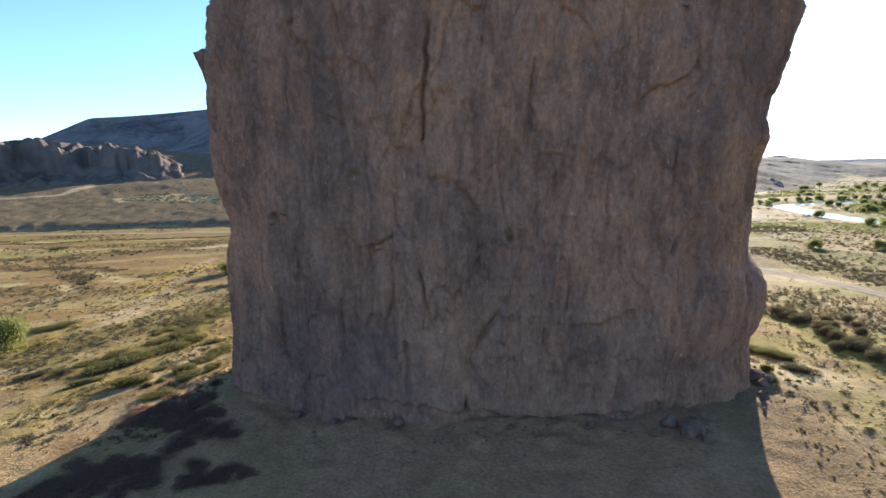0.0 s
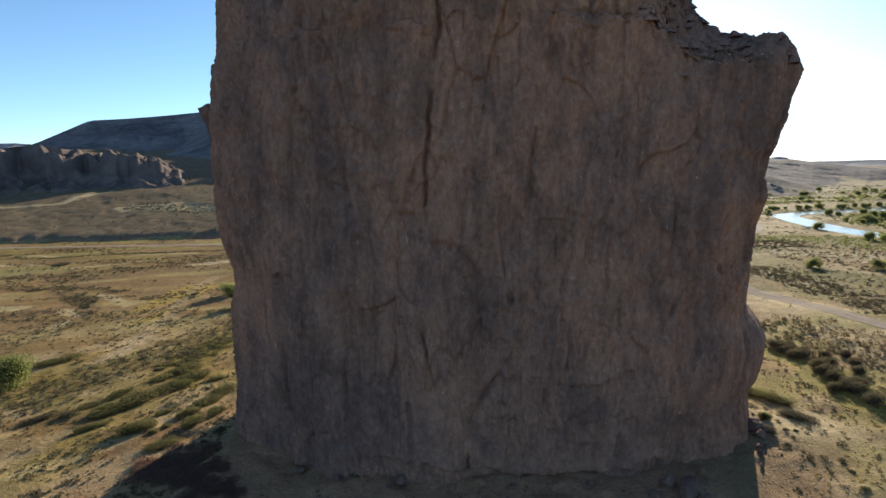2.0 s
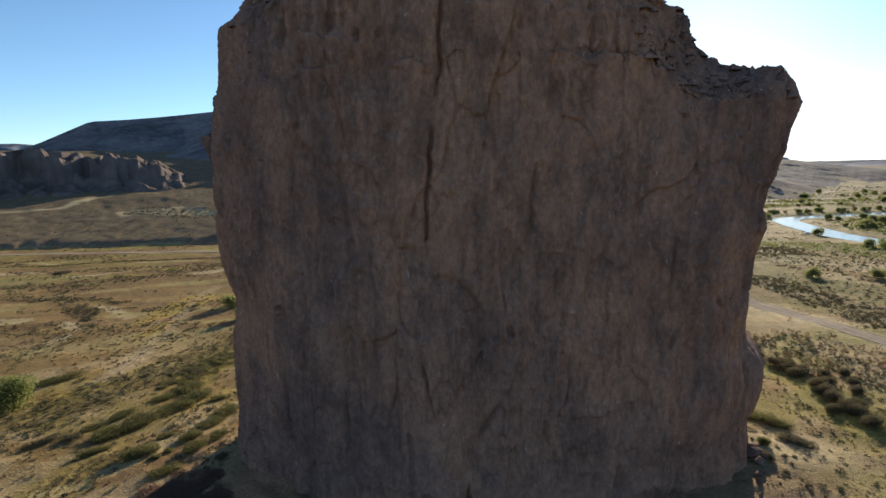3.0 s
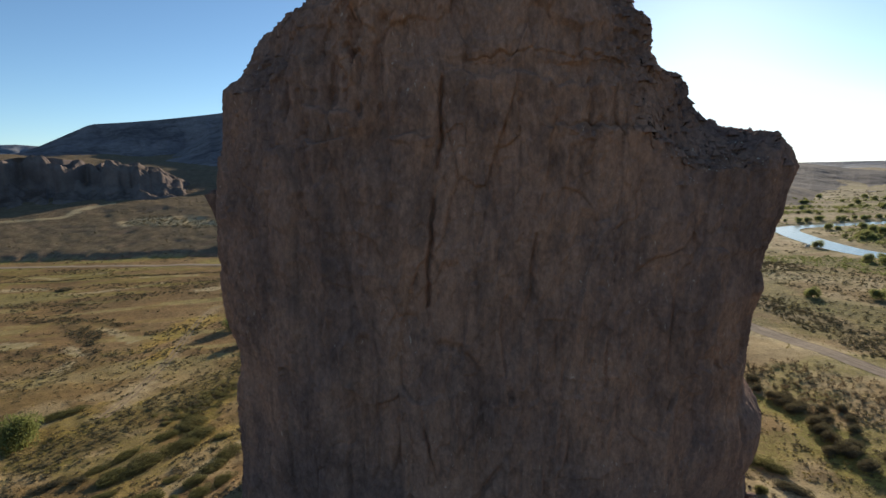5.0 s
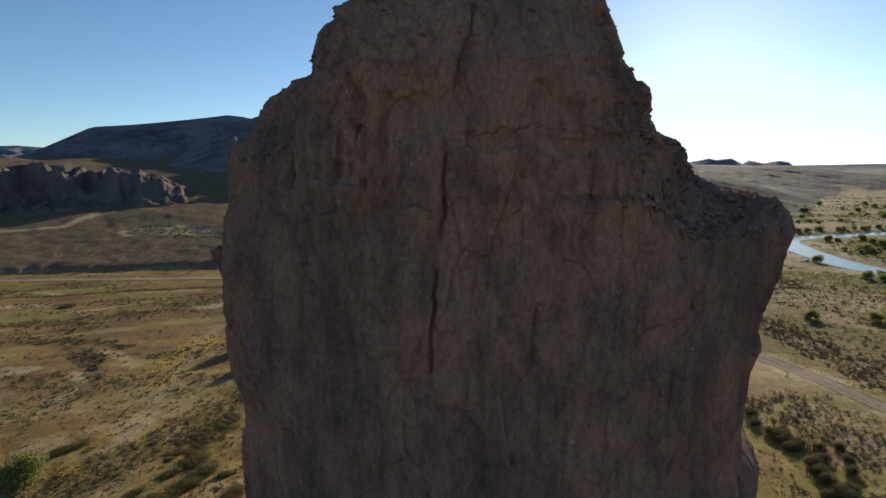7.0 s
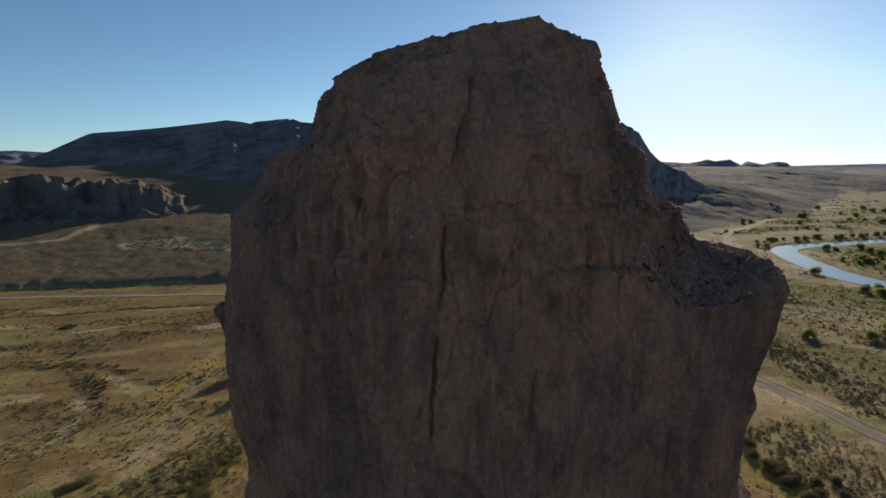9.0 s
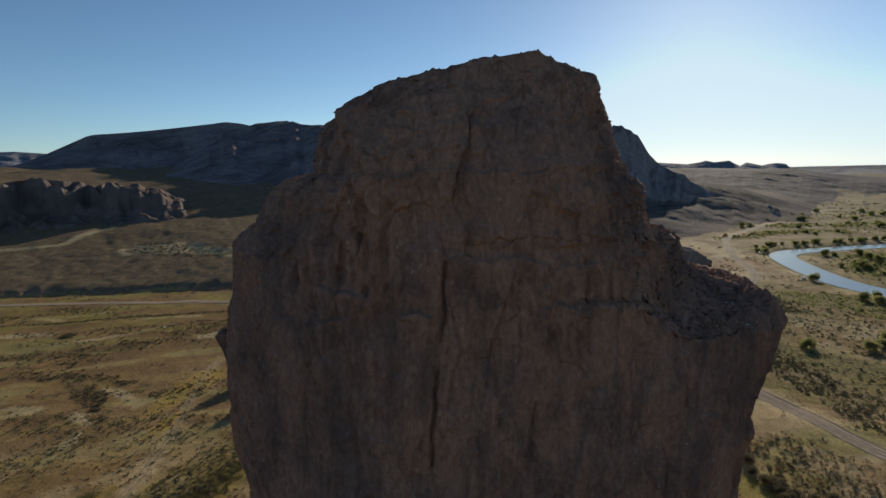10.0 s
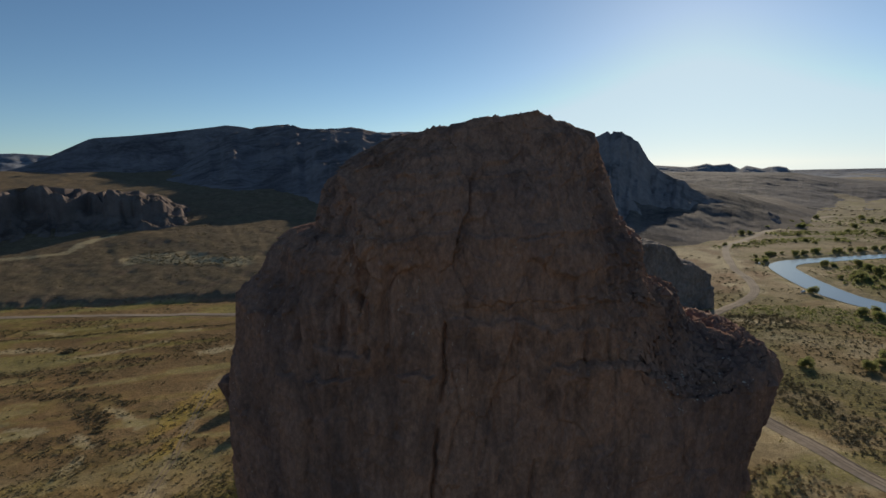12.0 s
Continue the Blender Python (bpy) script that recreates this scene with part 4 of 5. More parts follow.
MAT_GLASS = simple_material("dark_car_glass", (0.02, 0.022, 0.025), (0.03, 0.032, 0.035), 2.0, 0.1, 0)
MAT_TYRE = simple_material("tyre_rubber", (0.02, 0.02, 0.02), (0.035, 0.035, 0.035), 4.0, 0.9, 0)


def white_van():
    ob = new("van")
    part("body", mesh_from(simple_box((5.0, 1.9, 0.95), (0, 0, 0.85)), "body", MAT_PAINT), ob)
    part("cabin", mesh_from(simple_box((3.7, 1.8, 0.85), (0.45, 0, 1.7), 0.14, 0.1), "cabin", MAT_PAINT), ob)
    part("windscreen", mesh_from(simple_box((0.06, 1.45, 0.55), (-1.32, 0, 1.72), 0.0), "windscreen", MAT_GLASS), ob)
    for side in (-1, 1):
        part("side_window", mesh_from(simple_box((2.6, 0.05, 0.45), (0.35, side * 0.87, 1.75), 0.0), "side_window", MAT_GLASS), ob)
        for x in (-1.55, 1.5):
            bm = bmesh.new()
            bmesh.ops.create_cone(bm, cap_ends=True, segments=20, radius1=0.36, radius2=0.36, depth=0.26, matrix=pose(x, side * 0.86, 0.36, 90))
            part("wheel", mesh_from(bm, "wheel", MAT_TYRE), ob)
    return tagged(ob, "white van parked on the bare river bank", "van", "vans by the river")


van = white_van()
van.matrix_basis = pose(347, 534, height_at(347, 534) + 0.02, 0, 0, 25)
copy_thing(van, pose(394, 694, height_at(394, 694) + 0.02, 0, 0, 70))


# ---- stones ----
def stone_mesh(name, size, seed, material=MAT_STONE, detail=3, blocky=0.5):
    """A broken boulder: a ball cut by flat faces and roughened, standing on z = 0."""
    bm = bmesh.new()
    bmesh.ops.create_icosphere(bm, subdivisions=detail, radius=1.0)
    rng = random.Random(seed)
    cuts = [(Vector((rng.gauss(0, 1), rng.gauss(0, 1), rng.gauss(0, 0.8))).normalized(), rng.uniform(0.42, 0.75)) for _ in range(12)]
    for v in bm.verts:
        p = v.co.copy()
        for nrm, at in cuts:
            over = p.dot(nrm) - at
            if over > 0:
                p -= nrm * over * (0.5 + blocky)
        p *= 1 + 0.12 * noise.fractal(v.co * 1.7 + Vector((seed * 3.1, 0, 0)), 1.0, 2.0, 3)
        v.co = Vector((p.x * size[0], p.y * size[1], (p.z + 0.55) * size[2]))
    me = bpy.data.meshes.new(name)
    bm.to_mesh(me)
    bm.free()
    me.materials.append(material)
    return me


# a block that stands out of the monolith's flank
monolith = bpy.data.objects["monolith"]


def wedge_mesh(seed):
    """A block that widens upwards, with a flat top and worn edges."""
    bm = bmesh.new()
    bmesh.ops.create_cube(bm, size=2.0)
    bmesh.ops.subdivide_edges(bm, edges=bm.edges[:], cuts=9, use_grid_fill=True)
    for v in bm.verts:
        p = v.co.copy()
        up = (p.z + 1) / 2
        p.x = 3.0 + (p.x - 1) * (2.0 + 0.85 * up)
        p.y *= 2.6 + 0.8 * up
        p += 0.35 * noise.noise_vector(v.co * 1.1 + Vector((seed, 0, 0)))
        v.co = Vector((p.x, p.y, 3.3 * p.z))
    me = bpy.data.meshes.new("block")
    bm.to_mesh(me)
    bm.free()
    me.materials.append(MAT_ROCK)
    return me


part("block", wedge_mesh(4), monolith).location = (-50.7, 131, 74.3)

STONES = [stone_mesh("boulder", (1, 0.8, 0.7), 20 + k, MAT_STONE, 2) for k in range(5)]


def put(data, name, x, y, size, spin, lift=0.0, sink=0.08, squash=1.0):
    ob = new(name, data)
    ob.location = (x, y, height_at(x, y) - sink * size + lift)
    ob.rotation_euler = (0, 0, spin)
    ob.scale = (size, size, size * squash)
    return ob


rng = random.Random(7)
for x, y, size, k in ((-9.2, 103.2, 2.2, 0), (-11.5, 101, 0.9, 1), (45, 98, 3.6, 2), (42, 100.5, 2.6, 3), (47, 95, 2.2, 4), (38, 97.5, 1.5, 0), (69.5, 122, 2.8, 1), (71, 125, 2.4, 2), (69.5, 118.5, 2.0, 3), (72, 121, 1.5, 4), (70.5, 127.5, 1.8, 0), (67.5, 115, 1.3, 2), (66, 112, 1.1, 3), (73, 124, 1.1, 1), (63.5, 107, 0.9, 4), (-30, 108, 1.4, 1), (12, 100, 1.0, 2), (-22, 104, 1.2, 3), (27, 101.5, 1.1, 0)):
    tagged(put(STONES[k], "boulder", x, y, size, rng.uniform(0, 6)), "rough fallen boulder at the foot of the monolith", "boulder", "fallen boulders")


def scatter_mesh(name, templates, places, material):
    """One mesh of many small things: places are rows of x, y, z, size, spin, height factor."""
    verts, faces, base = [], [], 0
    for k, (x, y, z, size, spin, tall) in enumerate(places):
        v, f = templates[k % len(templates)]
        c, s = math.cos(spin) * size, math.sin(spin) * size
        verts.append(np.stack([x + v[:, 0] * c - v[:, 1] * s, y + v[:, 0] * s + v[:, 1] * c, z + v[:, 2] * size * tall], -1))
        faces.append(f + base)
        base += len(v)
    return mesh_of(name, np.concatenate(verts).tolist(), np.concatenate(faces).tolist(), material, shade=False)


def pebble(seed):
    r = np.random.RandomState(seed)
    v = np.array([(1, 0, 0), (0.3, 0.9, 0.1), (-0.8, 0.5, 0), (-0.7, -0.6, 0.05), (0.4, -0.9, 0), (0.1, 0.1, 0.8), (-0.3, -0.1, 0.7)]) * r.uniform(0.7, 1.2, (7, 3))
    f = np.array([(0, 1, 5), (1, 2, 6), (2, 3, 6), (3, 4, 5), (4, 0, 5), (1, 6, 5), (3, 5, 6)])
    return v, f


def ground_places(n, region, size, seed, tall=(0.7, 1.1), keep=None):
    """Random spots in the boxes of region (x0, x1, y0, y1), kept by a chance that depends on place."""
    r = np.random.RandomState(seed)
    x, y = r.uniform(region[0], region[1], n), r.uniform(region[2], region[3], n)
    ok = ~((np.abs(x - 8) < 59) & (np.abs(y - 136) < 34))
    ok &= line_distance(x, y, ROAD_FINE) > 6.5
    ok &= line_distance(x, y, RIVER_LINE) > 21
    if keep is not None:
        ok &= r.uniform(0, 1, n) < keep(x, y)
    x, y = x[ok], y[ok]
    z = ground_height(x, y) - 0.06
    s = size[0] + (size[1] - size[0]) * r.uniform(0, 1, len(x)) ** 2
    return np.stack([x, y, z, s, r.uniform(0, 6.28, len(x)), r.uniform(*tall, len(x))], -1).tolist()


ROAD_FINE = np.concatenate([spline(ROAD, 4), spline(ROAD_LEFT, 6)])
rubble = ground_places(2600, (-75, 95, 74, 142), (0.1, 0.6), 81, keep=lambda x, y: np.exp(-((np.hypot((x - 8) / 62, (y - 136) / 38) - 1) / 0.16) ** 2))
tagged(new("rubble", scatter_mesh("rubble", [pebble(k) for k in range(5)], rubble, MAT_STONE)), "loose stones round the foot of the monolith", "stones", kind="stuff")
deps = bpy.context.evaluated_depsgraph_get()


def lying_on_rock(n, seed, spot, size, least):
    """Spots on the monolith's ledges, found by dropping a line from above."""
    r, out = np.random.RandomState(seed), []
    for _ in range(n):
        x, y = spot(r)
        hit, place, normal, _, ob, _ = scene.ray_cast(deps, Vector((x, y, 150)), Vector((0, 0, -1)))
        if hit and ob.name == "monolith" and normal.z > least and place.z > 74:
            big = size[0] + (size[1] - size[0]) * r.uniform() ** 3
            out.append((x, y, place.z - 0.05 - 0.4 * max(0.0, big - 0.3), big, r.uniform(0, 6), 0.9))
    return out


PEBBLES = [pebble(k) for k in range(5)]
# pale stones put where sun catches grass and edges of the shoulder
pale = []
for k, (sx, sy) in enumerate(((49, 104), (42.5, 103.5), (45, 103), (52, 106), (55, 109), (58, 113), (47, 108), (60, 107))):
    pale += lying_on_rock(24, 90 + k, lambda r: (sx + r.normal() * 0.9, sy + r.normal() * 1.2), (0.1, 0.45), 0.15)
tagged(new("shelf_stones", scatter_mesh("shelf_stones", PEBBLES, pale, MAT_GLINT)), "pale broken stones lying on the monolith's shoulder", "stones", kind="stuff")
crest = lying_on_rock(500, 120, lambda r: (r.uniform(-45, 70), r.uniform(100, 132)), (0.3, 1.1), 0.35)
crest += lying_on_rock(420, 121, lambda r: (r.uniform(36, 70), r.uniform(101, 126)), (0.6, 2.0), 0.2)
crest += lying_on_rock(260, 123, lambda r: (r.uniform(-30, 34), r.uniform(112, 140)), (0.4, 1.1), 0.7)
tagged(new("crest_stones", scatter_mesh("crest_stones", PEBBLES, crest, MAT_ROCK)), "loose brown stones on the monolith's crest and ledges", "stones", kind="stuff")


# ---- plants ----
def leaf_cloud(n, leaf, seed, lobes=6, flat=0.75, core=0.35):
    """Small leaf faces in a lumpy dome about one unit in radius."""
    r = np.random.RandomState(seed)
    lob = np.stack([r.uniform(-0.6, 0.6, lobes), r.uniform(-0.6, 0.6, lobes), r.uniform(0.25, 0.75, lobes)], -1)
    lob[0] = (0, 0, 0.55)
    rad = r.uniform(0.3, 0.52, lobes)
    which = r.randint(0, lobes, n)
    p = r.normal(size=(n, 3))
    p /= np.linalg.norm(p, axis=1)[:, None]
    p = lob[which] + p * (rad[which] * r.uniform(core, 1.0, n) ** 0.5)[:, None]
    p[:, 2] = np.abs(p[:, 2]) * flat
    a = r.normal(size=(n, 3))
    a /= np.linalg.norm(a, axis=1)[:, None]
    b = np.cross(a, r.normal(size=(n, 3)))
    b /= np.linalg.norm(b, axis=1)[:, None]
    s = leaf * r.uniform(0.6, 1.4, n)[:, None]
    v = np.stack([p - a * s, p + b * s * 0.55, p + a * s, p - b * s * 0.55], 1).reshape(-1, 3)
    v[:, 2] = np.maximum(v[:, 2], 0.0)
    return v, np.arange(4 * n).reshape(n, 4)


def stems(n, seed, reach=0.6, thick=0.03):
    r = np.random.RandomState(seed)
    v, f = [], []
    for k in range(n):
        ang = r.uniform(0, 6.28)
        tip = np.array([math.cos(ang) * reach * r.uniform(0.3, 1), math.sin(ang) * reach * r.uniform(0.3, 1), r.uniform(0.3, 0.6)])
        b = len(v)
        for c, w in ((np.zeros(3), thick), (tip * (0.5, 0.5, 0.6), thick * 0.7), (tip, thick * 0.2)):
            for q in (0, 2.09, 4.19):
                v.append(c + w * np.array([math.cos(q), math.sin(q), 0]))
        for lvl in (0, 3):
            for q in range(3):
                f.append([b + lvl + q, b + lvl + (q + 1) % 3, b + lvl + 3 + (q + 1) % 3, b + lvl + 3 + q])
    return v, f


def shrub_mesh(name, seed, material, n=260, leaf=0.085, flat=0.75, lobes=7):
    v, f = leaf_cloud(n, leaf, seed, lobes, flat)
    sv, sf = stems(7, seed)
    me = mesh_of(name, np.concatenate([v, np.array(sv)]).tolist(), f.tolist() + [[len(v) + i for i in q] for q in sf], material, shade=False)
    me.materials.append(MAT_BARK)
    idx = [0] * len(f) + [1] * len(sf)
    me.polygons.foreach_set("material_index", idx)
    return me


GREEN = [shrub_mesh("shrub", 300 + k, MAT_LEAF, 1700, 0.05, 0.7, 10) for k in range(4)]
DARK = [shrub_mesh("shrub", 310 + k, MAT_DARK, 1400, 0.054, 0.75, 8) for k in range(4)]
CLUMP_GREEN = [shrub_mesh("shrub_clump", 360 + k, MAT_LEAF, 7000, 0.036, 0.8, 26) for k in range(3)]
CLUMP_DARK = [shrub_mesh("shrub_clump", 364 + k, MAT_DARK, 5000, 0.04, 0.85, 20) for k in range(3)]
TWIGGY = [shrub_mesh("shrub", 320 + k, MAT_TWIG, 1600, 0.05, 0.7, 10) for k in range(3)]
SMALL_DARK = [leaf_cloud(34, 0.19, 330 + k, 4, 0.6) for k in range(6)]
SMALL_DRY = [leaf_cloud(16, 0.26, 340 + k, 3, 0.6) for k in range(6)]

rng = random.Random(11)


MASS = {"green": [], "dark": []}


def shrub_row(points, width, count, size, kind, label, group, squash=(0.55, 0.85), single=1000):
    """Shrubs strewn along a line: the first ones single things, the rest part of the mass."""
    line = spline(points, 1.0) if len(points) > 1 else np.array(points, float)
    for k in range(count):
        q = line[rng.randrange(len(line))]
        x, y = q[0] + rng.gauss(0, width / 2), q[1] + rng.gauss(0, width / 2)
        if abs(x - 8) < 57 and abs(y - 136) < 31:
            continue
        big, spin, tall = rng.uniform(*size), rng.uniform(0, 6.28), rng.uniform(*squash)
        if k < single:
            tagged(put(rng.choice(kind), "shrub", x, y, big, spin, sink=0.05, squash=tall), label, "shrub", group)
        else:
            MASS["green" if kind is not DARK and rng.random() < 0.7 else "dark"].append((x, y, height_at(x, y) - 0.05 * big, big, spin, tall))


GL, DL = "low spreading green shrub on dry sandy ground", "dark twiggy steppe shrub on bare ground"
BANK, FOOT, SLOPE = "green shrubs along the dry wash", "shrubs in the monolith's shadow", "shrubs on the stony slope"


def clump(kind, x, y, long, deep, tall, turn, label, group):
    """Shrubs grown together into one low mound, long across and deep in the direction turn."""
    ob = new("shrub_clump", kind[rng.randrange(len(kind))])
    ob.location, ob.rotation_euler, ob.scale = (x, y, height_at(x, y) - 0.12), (0, 0, radians(turn)), (0.56 * long, 0.66 * deep, 1.15 * tall)
    return tagged(ob, label, "shrub", group)


MOUND = "low mound of grey-green shrubs on dry sandy ground"
for x, y, long, deep, tall, turn in ((-77, 131, 11, 6, 1.9, 42), (-65, 122, 7.5, 4, 1.5, 40), (-89.5, 133.5, 9.7, 3.4, 1.3, 45), (-67.7, 139, 7.5, 4.5, 1.7, 60), (-65, 147, 8, 4.5, 1.7, 72), (-63.8, 155, 9, 5, 1.7, 78), (-62.5, 133, 8, 4.4, 1.6, 55), (-59, 139, 7, 4, 1.5, 62), (-74, 141, 4.7, 2.6, 1.0, 45), (-71, 129, 2.9, 2.2, 0.9, 20), (-69, 132, 2.4, 2, 0.8, 0), (-70.4, 167, 4.6, 3, 1.1, 40),
                                      (-90, 145, 13, 7, 2.0, 50), (-85.5, 152, 14, 8, 2.3, 55), (-82, 160, 13, 8, 2.2, 62), (-79.5, 168, 12, 8, 2.1, 75), (-98, 149, 9, 3.6, 1.2, 55), (-94, 157, 10, 4, 1.4, 60), (-88.7, 169, 7, 4, 1.3, 55), (-131.6, 185, 15, 4.5, 1.6, 52), (-84, 177, 10, 7, 1.8, 80)):
    clump(CLUMP_GREEN, x, y, long, deep, tall, turn, MOUND, BANK)
for x, y, long, deep, tall, turn in ((-106.5, 141, 10, 3.5, 1.1, 48), (-100.4, 142.5, 4.8, 3, 1.2, 40), (-54, 127, 3, 2.6, 1.2, 0)):
    clump(CLUMP_DARK, x, y, long, deep, tall, turn, "low mound of dark twiggy shrubs on sandy ground", BANK)
shrub_row([(-92, 180), (-89, 190), (-87, 200), (-85, 212)], 6.5, 150, (1.2, 2.2), GREEN, GL, BANK, (0.35, 0.55), single=24)
shrub_row([(-60, 116), (-54, 110), (-49, 103), (-44, 108)], 7.5, 60, (2.2, 3.8), TWIGGY, "broad brown shrub in the monolith's shadow", FOOT, (0.3, 0.42))
shrub_row([(-68, 86), (-58, 90), (-50, 90)], 6, 50, (2.2, 3.6), TWIGGY, "broad brown shrub in the monolith's shadow", FOOT, (0.3, 0.42))
shrub_row([(-42, 86), (-34, 89)], 3, 14, (1.6, 2.6), TWIGGY, "broad brown shrub in the monolith's shadow", FOOT, (0.35, 0.5))
shrub_row([(-48, 122), (-40, 113), (-30, 108), (-18, 104.5)], 1.6, 14, (0.9, 1.7), DARK, DL, FOOT)
for x, y, long, deep, tall, turn in ((83, 144, 10, 5, 1.7, -35), (87, 139, 7, 4.5, 1.5, -40), (76, 129, 3.4, 3, 2.0, 0)):
    clump(CLUMP_GREEN, x, y, long, deep, tall, turn, "dense green shrub mound beside the pale wash", SLOPE)
for x, y, long, deep, tall, turn in ((85, 131, 9.5, 3.6, 1.6, -38), (73, 122, 3, 2.6, 1.5, 0)):
    clump(CLUMP_DARK, x, y, long, deep, tall, turn, "dark grey shrub mound beside the pale wash", SLOPE)
THICK = "rounded dark grey shrub in a row of thicket"
for x, y, long, tall in ((115.5, 205, 5.6, 2.8), (113, 197, 4.6, 2.4), (115, 190, 5.2, 2.8), (115.3, 185, 6, 3.1), (118.5, 188, 4.5, 2.6), (115, 178, 5.8, 3), (119, 181, 4.6, 2.6), (115.6, 168, 5.6, 3), (113.8, 162.7, 5.4, 3), (113.5, 157.5, 5.2, 2.9), (108, 150, 4.4, 2.4), (112.7, 150.5, 7.6, 3.2), (117, 153, 5.4, 2.6), (112.7, 142, 6, 3), (121, 171, 4.4, 2.3), (124, 178, 4, 2.2), (128, 170, 4, 2.2), (124, 163, 4.2, 2.3), (131, 178, 4.4, 2.4), (122, 146, 5, 2.6)):
    clump(CLUMP_DARK, x, y, long, long * 0.85, tall, rng.uniform(0, 360), THICK, "thicket beyond the slope")
shrub_row([(70, 118), (84, 104), (100, 92)], 20, 60, (0.6, 1.3), DARK, DL, SLOPE, (0.6, 0.9), single=40)

for tone, mat in (("green", MAT_LEAF), ("dark", MAT_DARK)):
    data = scatter_mesh("shrub_mass", [leaf_cloud(420, 0.065, 350 + k, 9, 0.75) for k in range(4)], MASS[tone], mat)
    tagged(new("shrub_mass", data), "mass of %s shrubs grown into one another" % tone, "shrubs", kind="stuff")

# the rest of the growth, too many to count
lean = lambda x, y: 0.25 + 0.75 * smooth(-0.15, 0.35, fbm(x / 26, y / 20, octaves=3, seed=401))
belts = lambda x, y: smooth(-0.05, 0.45, fbm((x * 0.94 - y * 0.34) / 12, (x * 0.34 + y * 0.94) / 50, octaves=4, seed=31))
rows = lambda x, y: smooth(0.1, 0.5, fbm(x / 60, y / 13, octaves=5, seed=34)) * 0.95 + 0.03
scrub = ground_places(600, (62, 135, 78, 140), (0.35, 1.0), 402, keep=lambda x, y: 0.8 + 0 * x)
scrub += ground_places(1500, (95, 155, 135, 225), (0.5, 1.5), 403, keep=lambda x, y: lean(x, y) * 0.5 * (1 - zone(x, y, STRIP, 9)) + zone(x, y, THICKET_SIDE, 14))
scrub += ground_places(3000, (165, 235, 195, 345), (0.8, 1.9), 404, keep=lambda x, y: zone(x, y, BELT, 17))
scrub += ground_places(900, (195, 260, 240, 345), (0.8, 1.8), 415, keep=lambda x, y: 0.2 + 0.4 * lean(x, y))
scrub += ground_places(900, (225, 310, 345, 420), (0.9, 1.9), 416, keep=lambda x, y: 0.45 + 0 * x)
scrub += ground_places(420, (228, 280, 415, 460), (1.2, 2.2), 417, keep=lambda x, y: 0.9 + 0 * x)
scrub += ground_places(2600, (200, 640, 400, 720), (1.0, 3.2), 407, keep=lambda x, y: 0.9 * smooth(-0.1, 0.4, fbm(x / 50, y / 30, octaves=3, seed=408)))
scrub += ground_places(3200, (280, 1250, 720, 1600), (1.5, 5.0), 409, keep=lambda x, y: smooth(-0.05, 0.4, fbm(x / 120, y / 50, octaves=4, seed=410)))
scrub += ground_places(14000, (-230, -50, 100, 260), (0.45, 1.3), 411, keep=lambda x, y: np.maximum(belts(x, y) * 0.6 + 0.12, zone(x, y, SCRUB_LEFT, 12)))
scrub += ground_places(1600, (-340, -160, 320, 430), (0.9, 1.8), 431, keep=lambda x, y: zone(x, y, ROWS_LEFT, 12))
scrub += ground_places(500, (-265, -170, 295, 325), (0.9, 1.8), 432, keep=lambda x, y: zone(x, y, ROWS_MID, 6))
scrub += ground_places(300, (-205, -170, 265, 300), (0.9, 1.9), 433, keep=lambda x, y: zone(x, y, [(-195, 293), (-176, 272)], 9))
scrub += ground_places(40, (-274, -266, 391, 399), (1.6, 2.6), 434)
scrub += ground_places(700, (400, 760, 800, 1040), (1.2, 3.2), 435, keep=lambda x, y: np.maximum(zone(x, y, FAR_BANK, 28), zone(x, y, FAR_BELT, 28)))
scrub += ground_places(700, (400, 600, 540, 690), (1.0, 2.6), 436, keep=lambda x, y: zone(x, y, BEND, 28))
scrub += ground_places(1500, (-270, -140, 180, 330), (0.8, 1.7), 418, keep=lambda x, y: zone(x, y, ARC, 6))
scrub += ground_places(900, (-160, -110, 195, 320), (0.7, 1.4), 419, keep=lambda x, y: 0.7 * zone(x, y, YELLOW, 12))
scrub += ground_places(6000, (-360, -110, 415, 480), (0.7, 1.5), 420, keep=lambda x, y: zone(x, y, DITCH, 3.5))
scrub += ground_places(9500, (-480, -70, 240, 495), (0.8, 1.8), 412, keep=rows)
scrub += ground_places(2400, (-700, -120, 510, 1000), (0.8, 2.2), 413, keep=lambda x, y: 0.15 + smooth(0.0, 0.5, fbm(x / 70, y / 50, octaves=3, seed=414)))
scrub += ground_places(1500, (-390, -225, 650, 730), (0.9, 2.0), 437, keep=lambda x, y: zone(x, y, [(-375, 697), (-326, 697), (-278, 682), (-243, 680)], 28))
tagged(new("scrub", scatter_mesh("scrub", SMALL_DARK, scrub, MAT_DARK)), "scattered dark steppe scrub over the valley floor", "scrub", kind="stuff")
brown = ground_places(420, (100, 172, 172, 228), (0.6, 1.3), 405, (1.3, 2.2), keep=lambda x, y: zone(x, y, BROWN, 13))
brown += ground_places(300, (118, 175, 150, 205), (0.7, 1.5), 406, (1.0, 1.6), keep=lambda x, y: zone(x, y, THICKET_SIDE, 13))
tagged(new("brown_scrub", scatter_mesh("brown_scrub", [leaf_cloud(60, 0.13, 370 + k, 5, 1.0) for k in range(5)], brown, MAT_RUST)), "upright rust brown bushes on bare sandy ground", "scrub", kind="stuff")
tufts = ground_places(5200, (-240, -50, 95, 270), (0.25, 0.8), 421, keep=lambda x, y: belts(x, y) * 0.8 + 0.2)
tufts += ground_places(2600, (-330, -70, 250, 420), (0.4, 1.0), 422, keep=rows)
